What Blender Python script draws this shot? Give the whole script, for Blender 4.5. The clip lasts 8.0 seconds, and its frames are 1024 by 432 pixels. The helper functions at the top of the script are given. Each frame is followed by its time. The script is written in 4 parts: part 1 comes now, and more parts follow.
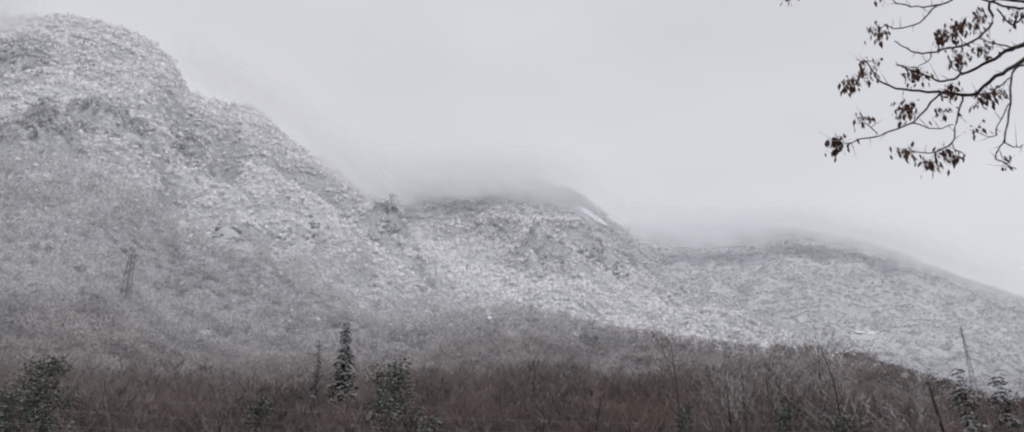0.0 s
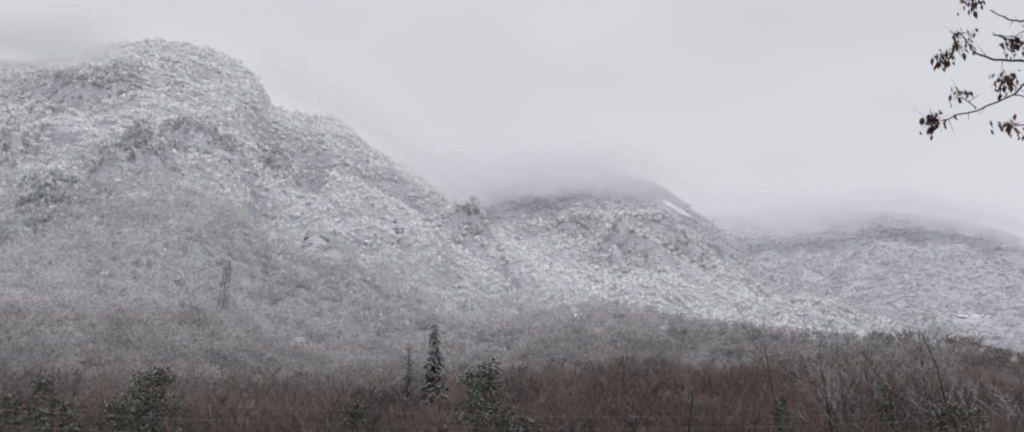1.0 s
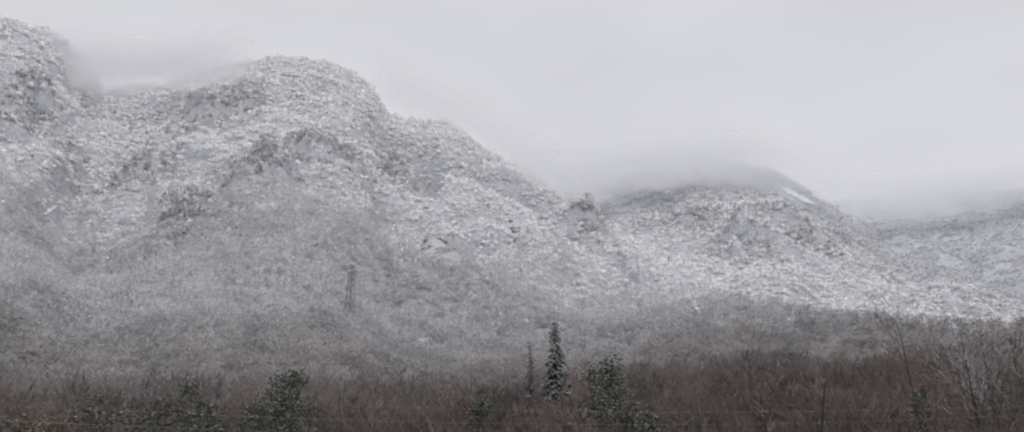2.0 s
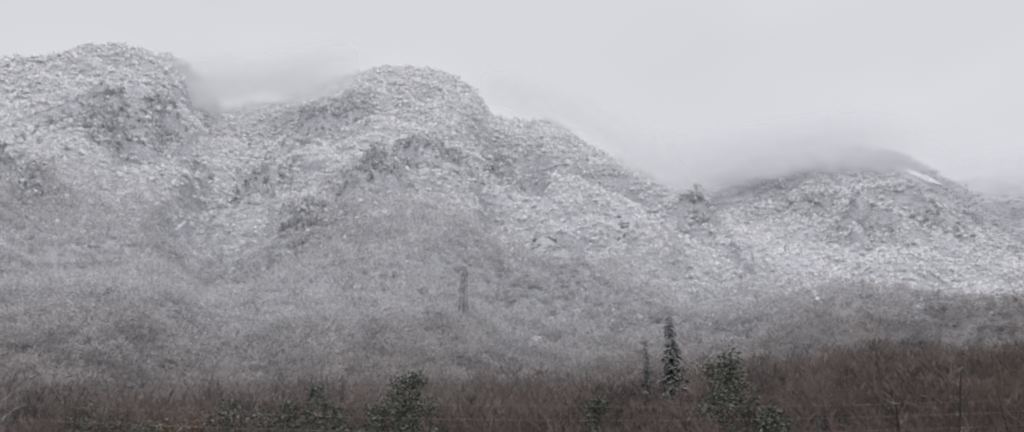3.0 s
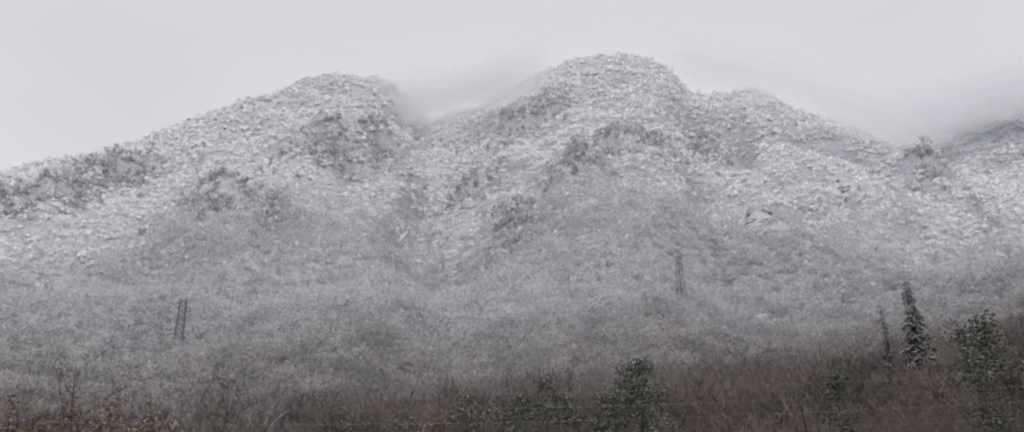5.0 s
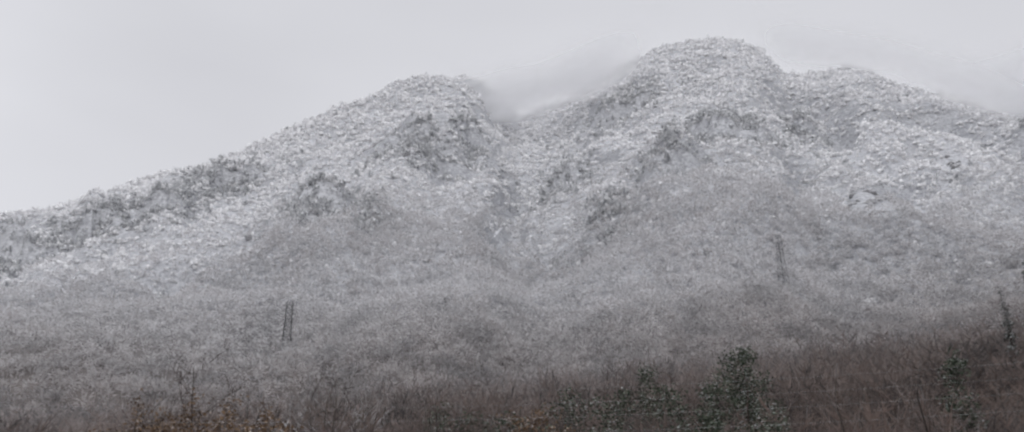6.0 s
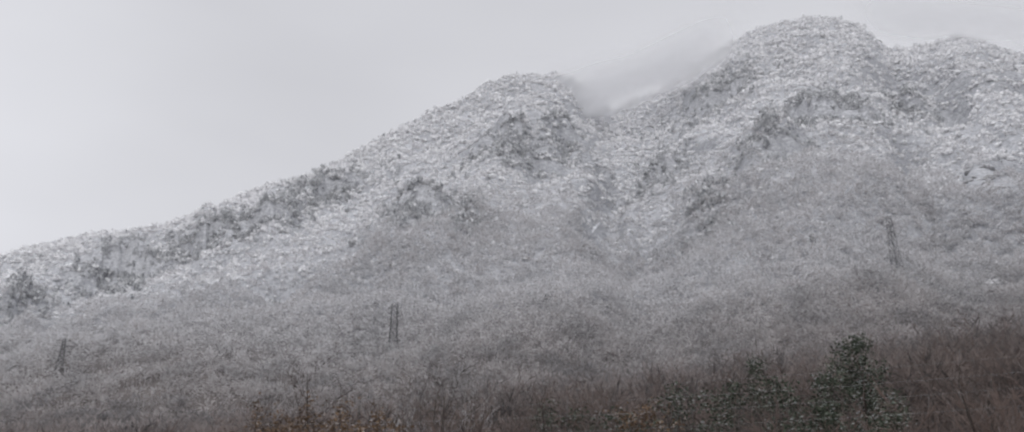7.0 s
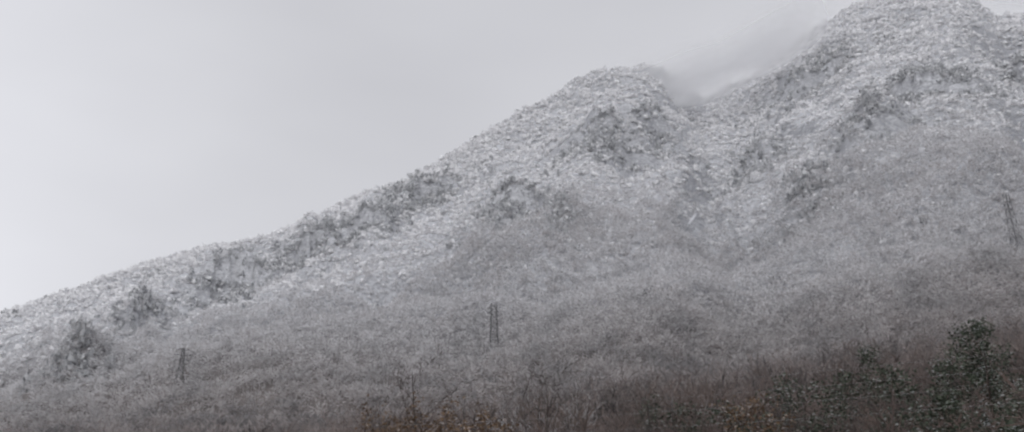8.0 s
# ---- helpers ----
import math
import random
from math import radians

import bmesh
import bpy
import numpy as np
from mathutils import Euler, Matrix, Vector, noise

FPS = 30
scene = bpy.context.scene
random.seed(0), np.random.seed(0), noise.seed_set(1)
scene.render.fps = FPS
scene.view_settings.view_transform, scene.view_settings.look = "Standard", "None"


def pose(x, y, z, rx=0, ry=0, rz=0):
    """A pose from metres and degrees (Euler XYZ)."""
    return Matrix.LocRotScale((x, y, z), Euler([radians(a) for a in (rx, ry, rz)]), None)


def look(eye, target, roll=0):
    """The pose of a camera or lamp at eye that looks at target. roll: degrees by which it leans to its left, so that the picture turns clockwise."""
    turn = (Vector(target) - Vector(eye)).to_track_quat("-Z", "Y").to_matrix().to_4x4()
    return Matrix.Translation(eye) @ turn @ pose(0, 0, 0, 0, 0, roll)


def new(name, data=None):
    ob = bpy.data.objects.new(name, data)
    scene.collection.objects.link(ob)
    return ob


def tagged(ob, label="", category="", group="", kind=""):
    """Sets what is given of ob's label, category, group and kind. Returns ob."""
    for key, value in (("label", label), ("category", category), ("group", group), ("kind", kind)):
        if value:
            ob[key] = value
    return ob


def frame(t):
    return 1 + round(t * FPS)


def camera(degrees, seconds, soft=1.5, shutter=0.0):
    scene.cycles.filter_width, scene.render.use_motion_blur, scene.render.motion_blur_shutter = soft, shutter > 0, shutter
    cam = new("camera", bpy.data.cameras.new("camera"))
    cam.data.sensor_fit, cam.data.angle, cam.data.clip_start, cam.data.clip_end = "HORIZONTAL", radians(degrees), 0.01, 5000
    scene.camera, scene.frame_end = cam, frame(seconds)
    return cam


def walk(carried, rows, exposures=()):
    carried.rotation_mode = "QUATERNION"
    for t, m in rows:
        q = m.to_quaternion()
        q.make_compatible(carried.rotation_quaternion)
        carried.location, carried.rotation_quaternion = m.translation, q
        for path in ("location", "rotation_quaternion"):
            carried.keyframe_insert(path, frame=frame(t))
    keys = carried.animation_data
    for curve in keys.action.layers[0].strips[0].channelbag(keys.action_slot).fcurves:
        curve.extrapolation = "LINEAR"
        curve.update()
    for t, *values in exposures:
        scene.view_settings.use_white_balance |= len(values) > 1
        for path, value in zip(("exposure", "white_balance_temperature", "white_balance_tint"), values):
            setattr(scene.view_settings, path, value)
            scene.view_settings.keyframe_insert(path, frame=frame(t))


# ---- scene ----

# ================= camera =================
# a hand-held pan: the eye swings on a short arm round the body
cam = camera(60.7, 8.0, soft=1.7, shutter=0.25)
EYE, ARM = 1.6, 0.30
TURNS = [  # seconds, tilt, lean, heading in degrees
    (0.0, 113.26, 1.00, 0.43),
    (0.5, 113.21, 0.68, 3.31),
    (1.0, 113.26, 1.37, 6.38),
    (1.5, 113.25, 0.94, 10.30),
    (3.0, 113.12, 0.24, 21.76),
    (3.5, 112.96, -0.48, 25.46),
    (4.0, 112.76, -0.69, 29.02),
    (4.5, 112.60, 0.17, 33.00),
    (6.0, 112.11, 0.53, 43.17),
    (6.5, 112.05, 0.73, 46.70),
    (7.0, 111.96, 0.60, 50.04),
    (7.5, 111.91, 0.64, 53.25),
    (8.0, 111.87, 0.76, 56.76),
]
walk(cam, [(t, pose(-ARM * math.sin(radians(rz)), ARM * (math.cos(radians(rz)) - 1), EYE, rx, ry, rz)) for t, rx, ry, rz in TURNS],
     exposures=((0.0, 0.0), (1.5, 0.0), (3.0, 0.05), (4.5, 0.06), (6.0, 0.0), (7.0, -0.06), (8.0, -0.13)))

# ================= light =================
world = bpy.data.worlds.new("overcast_sky")
scene.world = world
world.use_nodes = True
wn, wl = world.node_tree.nodes, world.node_tree.links
wn.clear()
w_out = wn.new("ShaderNodeOutputWorld")
w_bg = wn.new("ShaderNodeBackground")
w_sky = wn.new("ShaderNodeTexSky")
w_sky.sky_type, w_sky.sun_disc = "NISHITA", False
w_sky.sun_elevation, w_sky.sun_rotation = radians(41), radians(143)
w_hsv = wn.new("ShaderNodeHueSaturation")
w_hsv.inputs["Saturation"].default_value = 0.10
w_co = wn.new("ShaderNodeTexCoord")
w_map = wn.new("ShaderNodeMapping")
w_map.inputs["Scale"].default_value = (1.0, 1.0, 2.6)
w_noise = wn.new("ShaderNodeTexNoise")
w_noise.inputs["Scale"].default_value, w_noise.inputs["Detail"].default_value = 1.7, 3.0
w_ramp = wn.new("ShaderNodeValToRGB")
w_ramp.color_ramp.elements[0].position, w_ramp.color_ramp.elements[1].position = 0.30, 0.72
w_ramp.color_ramp.elements[0].color = (5.82, 5.86, 6.26, 1)
w_ramp.color_ramp.elements[1].color = (6.78, 6.84, 7.24, 1)
w_mix = wn.new("ShaderNodeMix")
w_mix.data_type = "RGBA"
w_mix.inputs["Factor"].default_value = 0.88
wl.new(w_sky.outputs[0], w_hsv.inputs["Color"])
wl.new(w_co.outputs["Generated"], w_map.inputs[0])
wl.new(w_map.outputs[0], w_noise.inputs["Vector"])
wl.new(w_noise.outputs["Fac"], w_ramp.inputs[0])
wl.new(w_hsv.outputs[0], w_mix.inputs[6])
wl.new(w_ramp.outputs[0], w_mix.inputs[7])
w_dot = wn.new("ShaderNodeVectorMath")
w_dot.operation = "DOT_PRODUCT"
w_dot.inputs[1].default_value = (-0.24, 0.874, 0.423)
w_bank = wn.new("ShaderNodeMapRange")
w_bank.interpolation_type = "SMOOTHSTEP"
for w_i, w_v in ((1, 0.15), (2, 0.70), (3, 1.0), (4, 0.74)):
    w_bank.inputs[w_i].default_value = w_v
w_dim = wn.new("ShaderNodeVectorMath")
w_dim.operation = "SCALE"
wl.new(w_co.outputs["Generated"], w_dot.inputs[0])
wl.new(w_dot.outputs["Value"], w_bank.inputs[0])
wl.new(w_mix.outputs[2], w_dim.inputs[0])
wl.new(w_bank.outputs[0], w_dim.inputs["Scale"])
wl.new(w_dim.outputs[0], w_bg.inputs["Color"])
w_bg.inputs["Strength"].default_value = 0.154
wl.new(w_bg.outputs[0], w_out.inputs[0])

sun = new("sun", bpy.data.lights.new("sun", "SUN"))
sun.data.energy, sun.data.angle, sun.data.color = 1.05, radians(40), (1.0, 0.98, 0.95)
sun.matrix_world = look((300, -400, 435), (0, 0, 0))
scene.view_settings.exposure = 0.0


# ================= helpers =================
def polar(az, d):
    return d * np.sin(np.radians(az)), d * np.cos(np.radians(az))


def tri_mesh(name, verts, tris, smooth=False):
    me = bpy.data.meshes.new(name)
    verts, tris = np.asarray(verts, np.float32), np.asarray(tris, np.int32)
    me.vertices.add(len(verts))
    me.vertices.foreach_set("co", verts.ravel())
    me.loops.add(tris.size)
    me.loops.foreach_set("vertex_index", tris.ravel())
    me.polygons.add(len(tris))
    k = tris.shape[1]
    me.polygons.foreach_set("loop_start", np.arange(0, tris.size, k, dtype=np.int32))
    me.polygons.foreach_set("loop_total", np.full(len(tris), k, np.int32))
    if smooth:
        me.polygons.foreach_set("use_smooth", np.ones(len(tris), bool))
    me.update(calc_edges=True)
    return me


def part_mesh(name, me, material, parent=None, label=""):
    if material and not me.materials:
        me.materials.append(material)
    ob = new(name, me)
    ob.parent = parent
    return tagged(ob, label)


def part(name, bm, material, parent=None, label=""):
    me = bpy.data.meshes.new(name)
    bm.to_mesh(me)
    bm.free()
    return part_mesh(name, me, material, parent, label)


class Soup:
    """Collects triangles of one mesh."""

    def __init__(self):
        self.v, self.f = [], []

    def tube(self, pts, radii, sides=4):
        base = len(self.v)
        pts = [Vector(p) for p in pts]
        for i, p in enumerate(pts):
            way = (pts[min(i + 1, len(pts) - 1)] - pts[max(i - 1, 0)]).normalized()
            side = way.cross(Vector((0.31, 0.17, 0.94)))
            if side.length < 0.05:
                side = way.cross(Vector((1, 0, 0)))
            side.normalize()
            up = side.cross(way)
            for k in range(sides):
                a = 2 * math.pi * k / sides
                self.v.append(p + (side * math.cos(a) + up * math.sin(a)) * radii[i])
        for i in range(len(pts) - 1):
            for k in range(sides):
                a, b = base + i * sides + k, base + i * sides + (k + 1) % sides
                c, d = a + sides, b + sides
                self.f += [(a, b, d), (a, d, c)]
        tip = base + (len(pts) - 1) * sides
        for k in range(1, sides - 1):
            self.f.append((tip, tip + k, tip + k + 1))
            self.f.append((base, base + k + 1, base + k))

    def spike(self, a, b, r):
        """A thin three-sided tapering twig from a to b."""
        a, b = Vector(a), Vector(b)
        way = b - a
        side = way.cross(Vector((0.3, 0.2, 0.9)))
        if side.length < 1e-4:
            side = way.cross(Vector((1, 0, 0)))
        side.normalize()
        up = side.cross(way).normalized()
        n = len(self.v)
        self.v += [a + side * r, a - side * r * 0.5 + up * r * 0.87, a - side * r * 0.5 - up * r * 0.87, b]
        self.f += [(n, n + 1, n + 3), (n + 1, n + 2, n + 3), (n + 2, n, n + 3)]

    def blade(self, a, b, r, side):
        """A flat leaf or frond."""
        a, b, side = Vector(a), Vector(b), Vector(side).normalized()
        n = len(self.v)
        m = a.lerp(b, 0.45)
        self.v += [a, m + side * r, b, m - side * r]
        self.f += [(n, n + 1, n + 2), (n, n + 2, n + 3)]

    def arrays(self):
        return np.array([tuple(p) for p in self.v], np.float32), np.array(self.f, np.int32)

    def mesh(self, name, smooth=False):
        return tri_mesh(name, *self.arrays(), smooth)


def scatter(variants, which, pos, size, turn, stretch=None):
    """Many turned and scaled copies of small triangle sets, as one vertex and one face array."""
    vs, fs, base = [], [], 0
    for k, (v, f) in enumerate(variants):
        idx = np.nonzero(which == k)[0]
        if not len(idx):
            continue
        c, s = np.cos(turn[idx]), np.sin(turn[idx])
        x = v[None, :, 0] * c[:, None] - v[None, :, 1] * s[:, None]
        y = v[None, :, 0] * s[:, None] + v[None, :, 1] * c[:, None]
        zz = np.repeat(v[None, :, 2], len(idx), 0)
        tall = stretch[idx][:, None] if stretch is not None else 1.0
        p = np.stack([x, y, zz * tall], -1) * size[idx][:, None, None] + pos[idx][:, None, :]
        vs.append(p.reshape(-1, 3))
        fs.append((f[None] + (np.arange(len(idx)) * len(v))[:, None, None] + base).reshape(-1, 3))
        base += len(idx) * len(v)
    return np.concatenate(vs), np.concatenate(fs)


HASH = np.random.default_rng(7).random((256, 256)).astype(np.float32)


def vnoise(x, y):
    """Smooth value noise, -1 to 1."""
    xi, yi = np.floor(x).astype(int), np.floor(y).astype(int)
    u, v = x - xi, y - yi
    u, v = u * u * u * (u * (6 * u - 15) + 10), v * v * v * (v * (6 * v - 15) + 10)
    a, b = HASH[xi & 255, yi & 255], HASH[(xi + 1) & 255, yi & 255]
    c, d = HASH[xi & 255, (yi + 1) & 255], HASH[(xi + 1) & 255, (yi + 1) & 255]
    return 2 * ((a * (1 - u) + b * u) * (1 - v) + (c * (1 - u) + d * u) * v) - 1


def fbm(x, y, size, octaves=3):
    out, amp = 0, 1.0
    for k in range(octaves):
        out = out + amp * vnoise(x / size + 17.3 * k, y / size + 9.1 * k)
        size, amp = size * 0.49, amp * 0.5
    return out


# ================= materials =================
def nodes_of(name):
    m = bpy.data.materials.new(name)
    m.use_nodes = True
    nt = m.node_tree
    nt.nodes.clear()
    out = nt.nodes.new("ShaderNodeOutputMaterial")
    return m, nt, out


def add(nt, kind, **values):
    n = nt.nodes.new(kind)
    for key, val in values.items():
        n.inputs[key.replace("_", " ")].default_value = val
    return n


def maprange(nt, source, a, b, lo=0.0, hi=1.0, smooth=True):
    n = nt.nodes.new("ShaderNodeMapRange")
    n.interpolation_type = "SMOOTHSTEP" if smooth else "LINEAR"
    for i, val in ((1, a), (2, b), (3, lo), (4, hi)):
        n.inputs[i].default_value = val
    nt.links.new(source, n.inputs[0])
    return n.outputs[0]


def math_node(nt, op, a, b):
    n = nt.nodes.new("ShaderNodeMath")
    n.operation = op
    for i, s in enumerate((a, b)):
        if isinstance(s, (int, float)):
            n.inputs[i].default_value = s
        else:
            nt.links.new(s, n.inputs[i])
    return n.outputs[0]


def blend(nt, fac, a, b):
    n = nt.nodes.new("ShaderNodeMix")
    n.data_type = "RGBA"
    for sock, s in ((0, fac), (6, a), (7, b)):
        if isinstance(s, (int, float)):
            n.inputs[sock].default_value = s
        elif isinstance(s, tuple):
            n.inputs[sock].default_value = (*s, 1)
        else:
            nt.links.new(s, n.inputs[sock])
    return n.outputs[2]


def noise_of(nt, scale, detail=3.0, coord=None):
    n = add(nt, "ShaderNodeTexNoise", Scale=scale, Detail=detail)
    if coord is None:
        coord = nt.nodes.new("ShaderNodeNewGeometry").outputs["Position"]
    nt.links.new(coord, n.inputs["Vector"])
    return n.outputs["Fac"]


def snowy(name, dark, light, snow=(0.86, 0.87, 0.90), line=(60.0, 330.0), low=0.1, high=0.85, facing=(-0.1, 0.75), scale=0.02, island=True, rough=0.85, mottle=0.9, upland=None, upland_from=(40.0, 250.0), grain=0.6, airy=0.0, drift=0.0, spread=(0.15, 0.95), relief=0.0):
    """Bark, leaf or rock under snow: it lies on faces that look up, thinly below the snow line and thickly above; on
    the slopes its paleness also stands in for haze.
    """
    m, nt, out = nodes_of(name)
    geo = nt.nodes.new("ShaderNodeNewGeometry")
    sep = nt.nodes.new("ShaderNodeSeparateXYZ")
    nt.links.new(geo.outputs["Position"], sep.inputs[0])
    nrm = nt.nodes.new("ShaderNodeSeparateXYZ")
    nt.links.new(geo.outputs["Normal"], nrm.inputs[0])
    broad = noise_of(nt, scale, 4.0, geo.outputs["Position"])
    fine = noise_of(nt, scale * 25, 3.0, geo.outputs["Position"])
    if island:
        tone = geo.outputs["Random Per Island"]
    else:
        tone = nt.nodes.new("ShaderNodeObjectInfo").outputs["Random"]
    mixed = math_node(nt, "MULTIPLY_ADD", tone, grain)
    nt.nodes[-1].inputs[2].default_value = 0.0
    mixed = math_node(nt, "ADD", mixed, math_node(nt, "MULTIPLY", broad, 1.15 - grain))
    base = blend(nt, maprange(nt, mixed, *spread), dark, light)
    if upland:
        base = blend(nt, maprange(nt, sep.outputs["Z"], *upland_from), base, blend(nt, maprange(nt, math_node(nt, "ADD", math_node(nt, "MULTIPLY", fine, 0.6), math_node(nt, "MULTIPLY", broad, 0.5)), 0.35, 0.75), *upland))
    level = math_node(nt, "SUBTRACT", sep.outputs["Z"], math_node(nt, "MULTIPLY", sep.outputs["X"], drift))
    height = maprange(nt, math_node(nt, "ADD", level, math_node(nt, "MULTIPLY", math_node(nt, "SUBTRACT", broad, 0.5), 140.0)), line[0], line[1], low, high)
    up = maprange(nt, math_node(nt, "ADD", nrm.outputs["Z"], math_node(nt, "MULTIPLY", math_node(nt, "SUBTRACT", fine, 0.5), mottle)), *facing)
    cover = math_node(nt, "MULTIPLY", up, height)
    colour = blend(nt, cover, base, snow)
    bsdf = add(nt, "ShaderNodeBsdfPrincipled", Roughness=rough)
    bsdf.inputs["Specular IOR Level"].default_value = 0.15
    nt.links.new(colour, bsdf.inputs["Base Color"])
    surface = bsdf.outputs[0]
    if relief:
        bump = add(nt, "ShaderNodeBump", Strength=1.0, Distance=relief)
        nt.links.new(noise_of(nt, scale * 8, 6.0, geo.outputs["Position"]), bump.inputs["Height"])
        nt.links.new(bump.outputs[0], bsdf.inputs["Normal"])
    if airy:  # fine twigs and needles let light through
        glow = nt.nodes.new("ShaderNodeBsdfTranslucent")
        nt.links.new(colour, glow.inputs["Color"])
        mix = nt.nodes.new("ShaderNodeMixShader")
        mix.inputs[0].default_value = airy
        nt.links.new(surface, mix.inputs[1])
        nt.links.new(glow.outputs[0], mix.inputs[2])
        surface = mix.outputs[0]
    nt.links.new(surface, out.inputs[0])
    return m


def mist(name, density, size, colour=(0.90, 0.903, 0.92)):
    """Cloud: uneven, thinning to nothing towards its lower rim, its top and its ends."""
    m, nt, out = nodes_of(name)
    co = nt.nodes.new("ShaderNodeTexCoord")
    geo = nt.nodes.new("ShaderNodeNewGeometry")
    cloud = noise_of(nt, 1 / size, 3.0, geo.outputs["Position"])
    uv = nt.nodes.new("ShaderNodeSeparateXYZ")
    nt.links.new(co.outputs["UV"], uv.inputs[0])
    shift = math_node(nt, "MULTIPLY", math_node(nt, "SUBTRACT", cloud, 0.5), 0.45)
    v = math_node(nt, "ADD", uv.outputs["Y"], shift)
    u = math_node(nt, "ADD", uv.outputs["X"], math_node(nt, "MULTIPLY", shift, 0.3))
    alpha = math_node(nt, "MULTIPLY", maprange(nt, v, 0.12, 0.52, 0.0, density), maprange(nt, uv.outputs["Y"], 0.48, 0.95, 1.0, 0.0))
    alpha = math_node(nt, "MULTIPLY", alpha, maprange(nt, uv.outputs["Y"], 0.0, 0.12))
    ends = math_node(nt, "MULTIPLY", maprange(nt, u, 0.02, 0.36), maprange(nt, u, 0.64, 0.98, 1.0, 0.0))
    alpha = math_node(nt, "MULTIPLY", alpha, ends)
    front = add(nt, "ShaderNodeBsdfDiffuse", Color=(*colour, 1))
    rear = add(nt, "ShaderNodeBsdfTranslucent", Color=(*colour, 1))
    dif = nt.nodes.new("ShaderNodeMixShader")
    dif.inputs[0].default_value = 0.66
    nt.links.new(front.outputs[0], dif.inputs[1])
    nt.links.new(rear.outputs[0], dif.inputs[2])
    clear = nt.nodes.new("ShaderNodeBsdfTransparent")
    mix = nt.nodes.new("ShaderNodeMixShader")
    nt.links.new(alpha, mix.inputs[0])
    nt.links.new(clear.outputs[0], mix.inputs[1])
    nt.links.new(dif.outputs[0], mix.inputs[2])
    nt.links.new(mix.outputs[0], out.inputs[0])
    return m


# Upland rock is paled and blued: aerial haze painted into its base colour.
MAT_GROUND = snowy("forest_floor_and_rock", (0.10, 0.09, 0.087), (0.17, 0.152, 0.146), snow=(0.60, 0.61, 0.64), line=(230, 420), low=0.0, high=0.65, facing=(0.50, 0.92), scale=0.012, island=False, mottle=0.9, upland=((0.28, 0.287, 0.308), (0.46, 0.466, 0.488)), upland_from=(60.0, 240.0), drift=0.12, relief=9.0)
# Near-white twig bases: haze painted into the colour besides real snow.
MAT_FROST_HAZE = snowy("frosted_hazed_crowns", (0.62, 0.62, 0.632), (0.78, 0.778, 0.79), snow=(0.93, 0.93, 0.94), line=(150, 400), low=0.25, high=1.0, facing=(-0.4, 0.7), scale=0.01, mottle=0.6, grain=0.7, airy=0.3, drift=0.14, spread=(0.2, 0.8))
# Greyer, flatter copy of the frosted crowns, with the far mist in its colour.
MAT_FAR = snowy("far_hazed_crowns", (0.52, 0.52, 0.535), (0.62, 0.62, 0.635), snow=(0.72, 0.722, 0.74), line=(250, 600), low=0.1, high=0.8, facing=(-0.8, 1.0), scale=0.006, mottle=0.4, airy=0.3)
# Needles drawn pale grey, their haze put into the base colour under the snow.
MAT_PINE = snowy("snowy_hazed_pines", (0.28, 0.287, 0.30), (0.52, 0.527, 0.54), snow=(0.88, 0.885, 0.90), line=(0, 400), low=0.3, high=0.85, facing=(-0.1, 0.8), scale=0.02, mottle=0.6, grain=0.8, airy=0.3, spread=(0.25, 0.75))
# Cover climbs with height and facing barely counts: haze mixed in with the frost.
MAT_BARE_WOOD = snowy("leafless_wood", (0.086, 0.078, 0.077), (0.215, 0.164, 0.143), snow=(0.76, 0.76, 0.775), line=(18, 280), low=0.0, high=0.97, facing=(-2.2, 0.4), scale=0.04, mottle=0.4, grain=0.15, airy=0.55, drift=0.2, spread=(0.36, 0.74))
MAT_TWIG = snowy("twig_bark", (0.050, 0.044, 0.044), (0.135, 0.098, 0.083), line=(5, 60), low=0.04, high=0.2, facing=(-0.5, 1.0), scale=0.05, island=False, mottle=0.5, grain=0.6, airy=0.2)
MAT_BARK = snowy("bark", (0.035, 0.029, 0.026), (0.10, 0.084, 0.074), line=(0, 60), low=0.15, high=0.4, facing=(0.2, 0.9), scale=0.1, island=False)
MAT_DARKBARK = snowy("dark_wet_bark", (0.016, 0.013, 0.012), (0.035, 0.028, 0.025), line=(0, 60), low=0.0, high=0.0, scale=1.0, island=False, rough=0.6)
MAT_SNOWTWIG = snowy("snow_lined_twigs", (0.09, 0.08, 0.076), (0.18, 0.15, 0.135), line=(-10, 30), low=0.35, high=0.6, facing=(0.1, 0.9), scale=0.05, island=False)
MAT_IVY = snowy("ivy_leaves", (0.034, 0.044, 0.032), (0.095, 0.11, 0.082), line=(-20, 40), low=0.3, high=0.5, facing=(0.5, 1.05), scale=0.2)
MAT_SPRUCE = snowy("spruce_boughs", (0.034, 0.041, 0.036), (0.082, 0.092, 0.078), line=(-20, 40), low=0.2, high=0.4, facing=(0.45, 1.05), scale=0.2)
MAT_RUST = snowy("dry_leaves", (0.085, 0.056, 0.038), (0.19, 0.128, 0.082), line=(-20, 40), low=0.2, high=0.4, facing=(0.45, 1.05), scale=0.2)
MAT_SEED = snowy("dry_seeds", (0.032, 0.016, 0.012), (0.105, 0.048, 0.032), line=(0, 60), low=0.0, high=0.0, scale=1.0)
